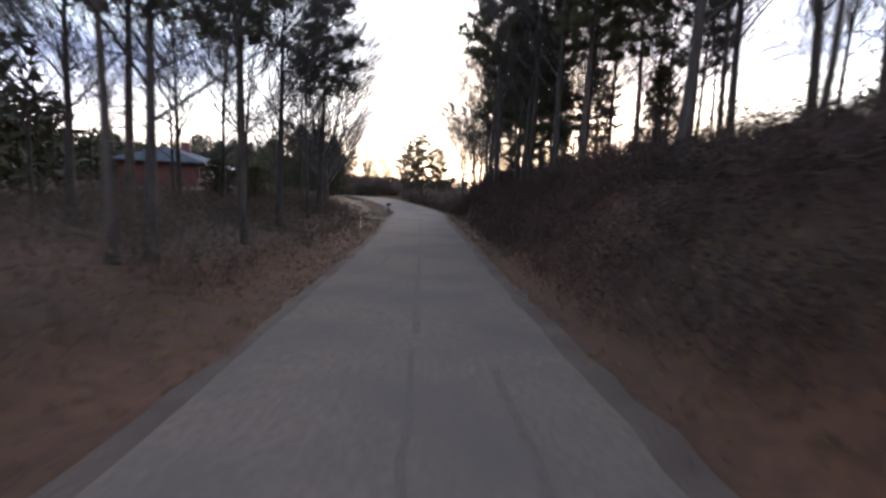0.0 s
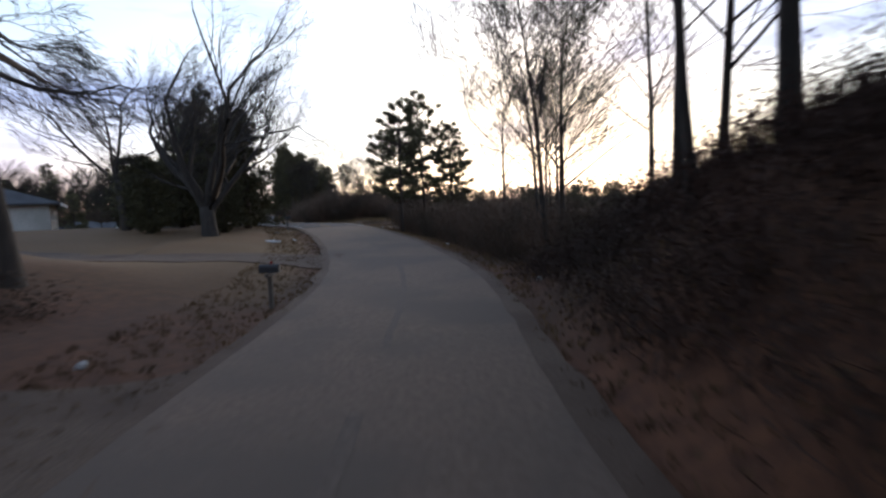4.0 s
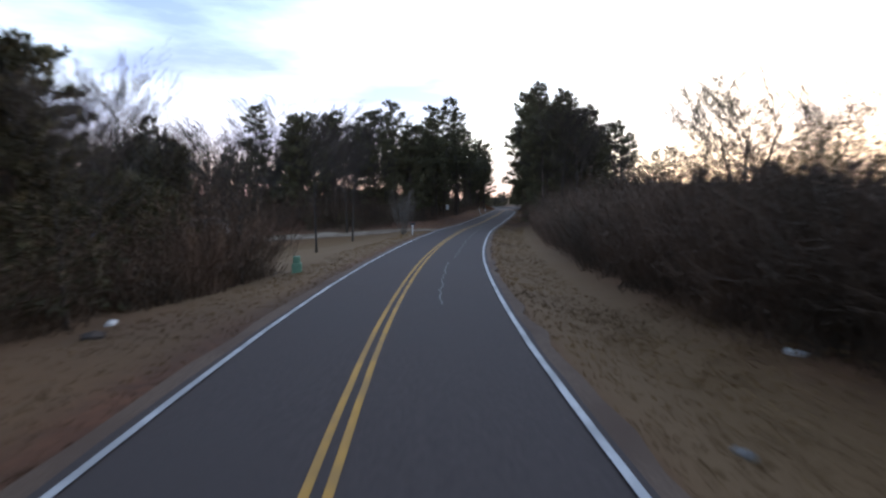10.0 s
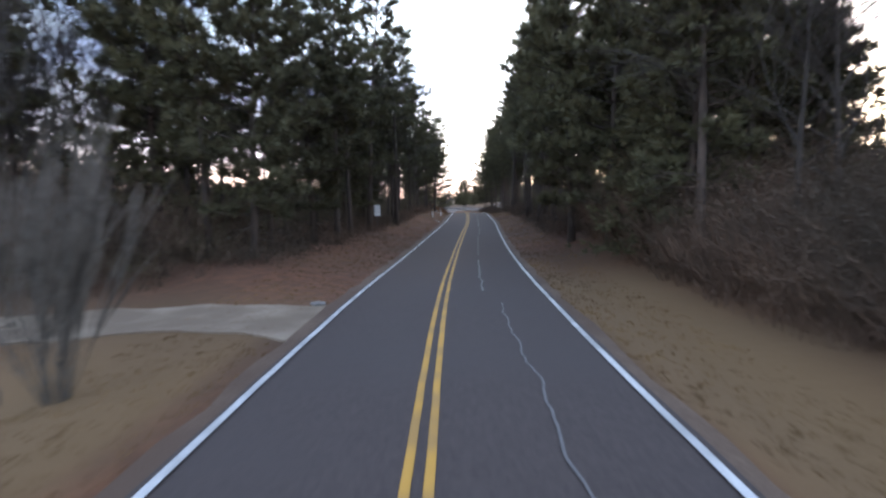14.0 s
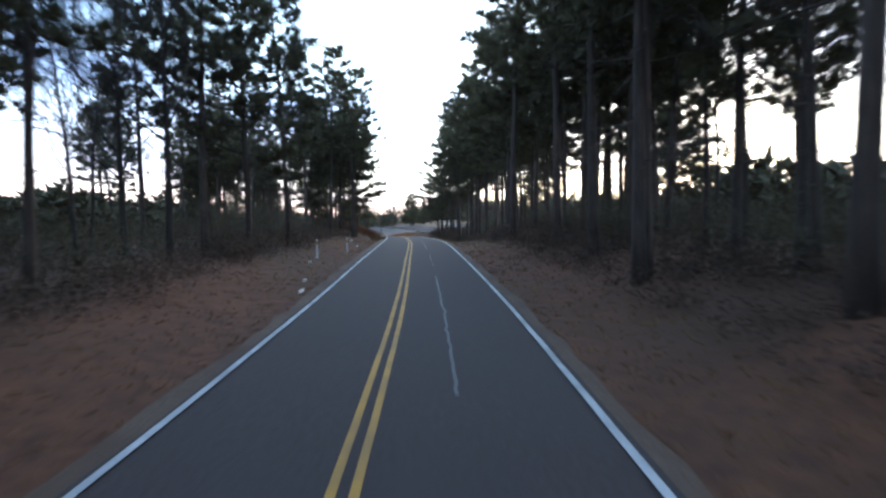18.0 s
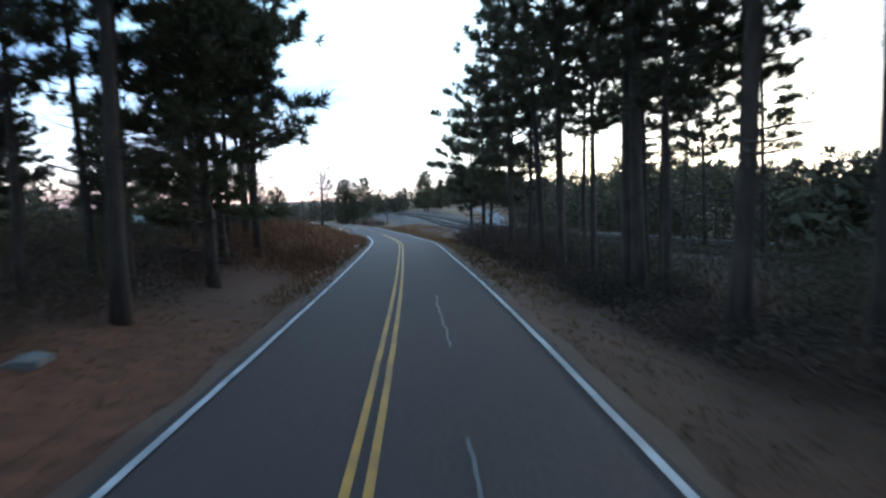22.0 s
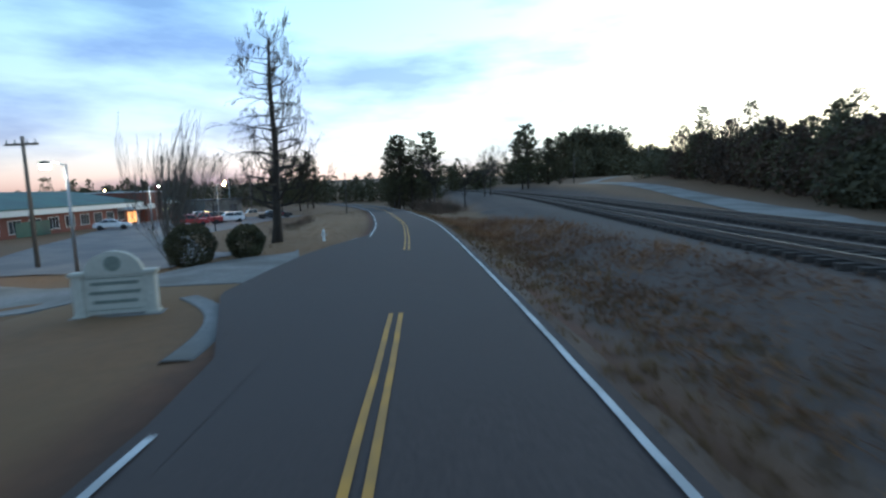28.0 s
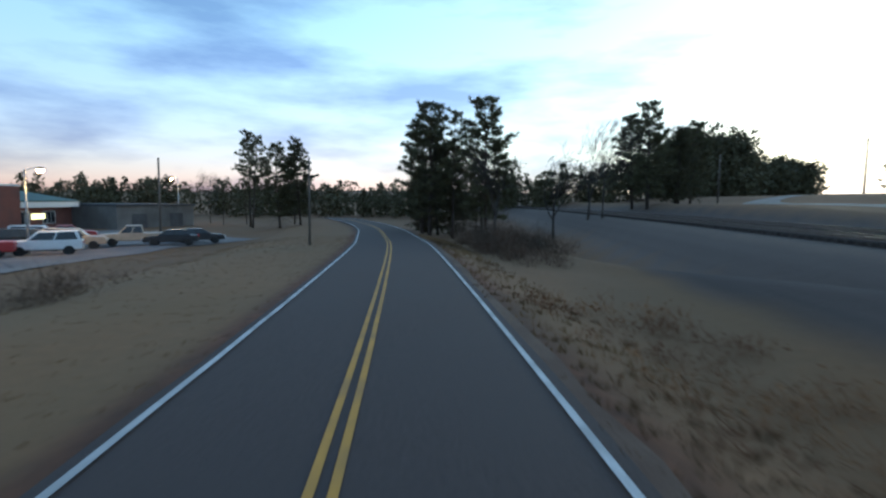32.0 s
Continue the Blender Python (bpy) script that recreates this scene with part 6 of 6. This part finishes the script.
drive("driveway", [(337, -4.9), (336.5, -7), (335, -12), (335, -18), (340, -26), (350, -33)], lambda u: 6.5 + 8.5 * (1 - u)**5, M_CONC, "pale concrete entrance drive")


def apron(s0, s1):
    """Asphalt that widens the road at a drive's mouth."""
    g = Geo()
    n = 42
    for i in range(n + 1):
        q = s0 + (s1 - s0) * i / n
        reach = float(np.interp(q, (318.4, 322.2, 326, 329, 334, 339, 343.5, 348.5, 351), (2.75, 3.1, 4.45, 5.5, 5.45, 5.2, 4.5, 3.2, 2.75)))
        k = int(round((q - S0) / DS))
        for j in range(7):
            d = -2.2 - (reach - 2.2) * j / 6
            x, y = RP[k, :2] + RN[k] * d + RT[k] * (q - RS[k])
            g.v.append((x, y, RP[k, 2] + .016 - .03 * (d / 2.7)**2 + .02 * max(0, -d - 2.7)))
    g.f = [(i * 7 + j, (i + 1) * 7 + j, (i + 1) * 7 + j + 1, i * 7 + j + 1) for i in range(n) for j in range(6)]
    tagged(part("asphalt_apron", g, M_NEW, smooth=True), "dark asphalt apron where a drive meets the road", "apron", kind="structure")


apron(318.4, 351)


def curb(a, b, c):
    """A pale concrete kerb along a bend, given by three places beside the road."""
    g = Geo()
    pts = [Vector((*at(*p)[:2], 0)) for p in (a, b, c)]
    rows = 16
    for i in range(rows + 1):
        u = i / rows
        p = pts[0] * (1 - u)**2 + pts[1] * 2 * u * (1 - u) + pts[2] * u * u
        t = ((pts[1] - pts[0]) * (1 - u) + (pts[2] - pts[1]) * u).normalized()
        n = Vector((t.y, -t.x, 0))
        z = float(ground_z(p.x, p.y)[0])
        for o, h in ((-.3, -.1), (-.3, .03), (-.26, .045), (.2, .04), (.26, .02), (.26, -.1)):
            q = p + n * o
            g.v.append((q.x, q.y, z + h))
    g.f = [(i * 6 + k, i * 6 + k + 1, (i + 1) * 6 + k + 1, (i + 1) * 6 + k) for i in range(rows) for k in range(5)]
    tagged(part("kerb", g, M_CONC, smooth=False), "pale concrete kerb at the drive's mouth", "kerb", kind="structure")


curb((322.6, -3.85), (327.2, -4.1), (329.3, -6.6))
curb((349, -3.4), (342, -4.7), (337.9, -6.6))


def debris(s, d, ln, wd, turn, label, material=None, lift=.0):
    random.seed(int(s * 3))
    t = thing("debris", label, "debris", place=place(s, d, lift, turn))
    g = Geo()
    n = 7
    for i in range(n):
        for j in range(3):
            g.v.append(((j - 1) * wd * rnd(.35, .55), (i / (n - 1) - .5) * ln, .03 + .05 * rnd(0, 1) + .04 * (j == 1)))
    m = len(g.v)
    g.v += [(x, y, -.05) for x, y, z in g.v]
    g.f = [(i * 3 + j, i * 3 + j + 1, (i + 1) * 3 + j + 1, (i + 1) * 3 + j) for i in range(n - 1) for j in range(2)]
    rim = [0, 1, 2] + [i * 3 + 2 for i in range(1, n)] + [(n - 1) * 3 + 1] + [i * 3 for i in range(n - 1, 0, -1)]
    g.f += [(rim[k], m + rim[k], m + rim[(k + 1) % len(rim)], rim[(k + 1) % len(rim)]) for k in range(len(rim))]
    part("sheet", g, material or M_LITTER, t)


debris(290.6, -3.9, 1.5, .25, -15, "strip of white debris on the verge")
debris(292.3, -3.6, .9, .3, 30, "crumpled white debris on the verge")
debris(81.5, -5.8, .9, .6, 40, "flat pale board lying on dead grass")
debris(83, -4.4, .35, .2, 10, "scrap of pale litter on dead grass")
debris(171.5, -3.6, .5, .4, 20, "pale rock beside a driveway", M_CONC)
debris(219.5, -3.6, .7, .08, 0, "white scrap lying in leaf litter")
debris(222, -4.0, .4, .08, 0, "white scrap lying in leaf litter")
debris(242, -4.2, .35, .1, 20, "white scrap lying in leaf litter")
debris(248, -5.3, .3, .12, 60, "white scrap lying in leaf litter")
debris(255, -5.9, .7, .6, 10, "pale block lying in leaf litter", M_CONC)
debris(38.5, 3.9, .16, .12, 10, "pale stone at the foot of a bank", M_CONC)
for s_, d_, ln_, wd_, lab_, m_ in ((124, -6.2, .5, .45, "dark stump beside a driveway", M_TIE), (125.5, -6.8, .45, .2, "scrap of white litter on dead grass", None), (125.5, 9.2, .9, .6, "pale stone at a thicket's edge", M_CONC),
                                     (122.5, 7.6, .3, .2, "scrap of pale litter below brush", None), (119, 4.6, .22, .18, "pale stone on the verge", M_CONC), (109, 6.6, .4, .3, "dark stump beside a field entrance", M_TIE),
                                     (94.5, 4.8, .25, .18, "scrap of pale litter below brush", None), (84.5, 4.4, .12, .1, "scrap of pale litter below brush", None),
                                     (78, 4.8, .25, .18, "scrap of pale litter below brush", None), (89.5, -5.2, .35, .3, "pale stone on a lawn", M_CONC), (47.5, -5.8, .5, .16, "flat pale board beside a driveway", None),
                                     (54.5, -5.2, .18, .15, "scrap of pale litter on dead grass", None), (46, 4.4, .35, .25, "pale stone at the foot of a bank", M_CONC), (61.5, 4.2, .2, .16, "scrap of pale litter at a bank", None), (227.5, -4.9, .3, .12, "white scrap lying in leaf litter", None)):
    debris(s_, d_, ln_, wd_, 25, lab_, m_)
debris(318, -5.5, 1.2, .5, 30, "pale stones in a ditch", M_CONC)
debris(320, -6.2, .8, .5, 70, "pale stones in a ditch", M_CONC)
debris(316, -5.0, .7, .4, 10, "pale stones in a ditch", M_CONC)
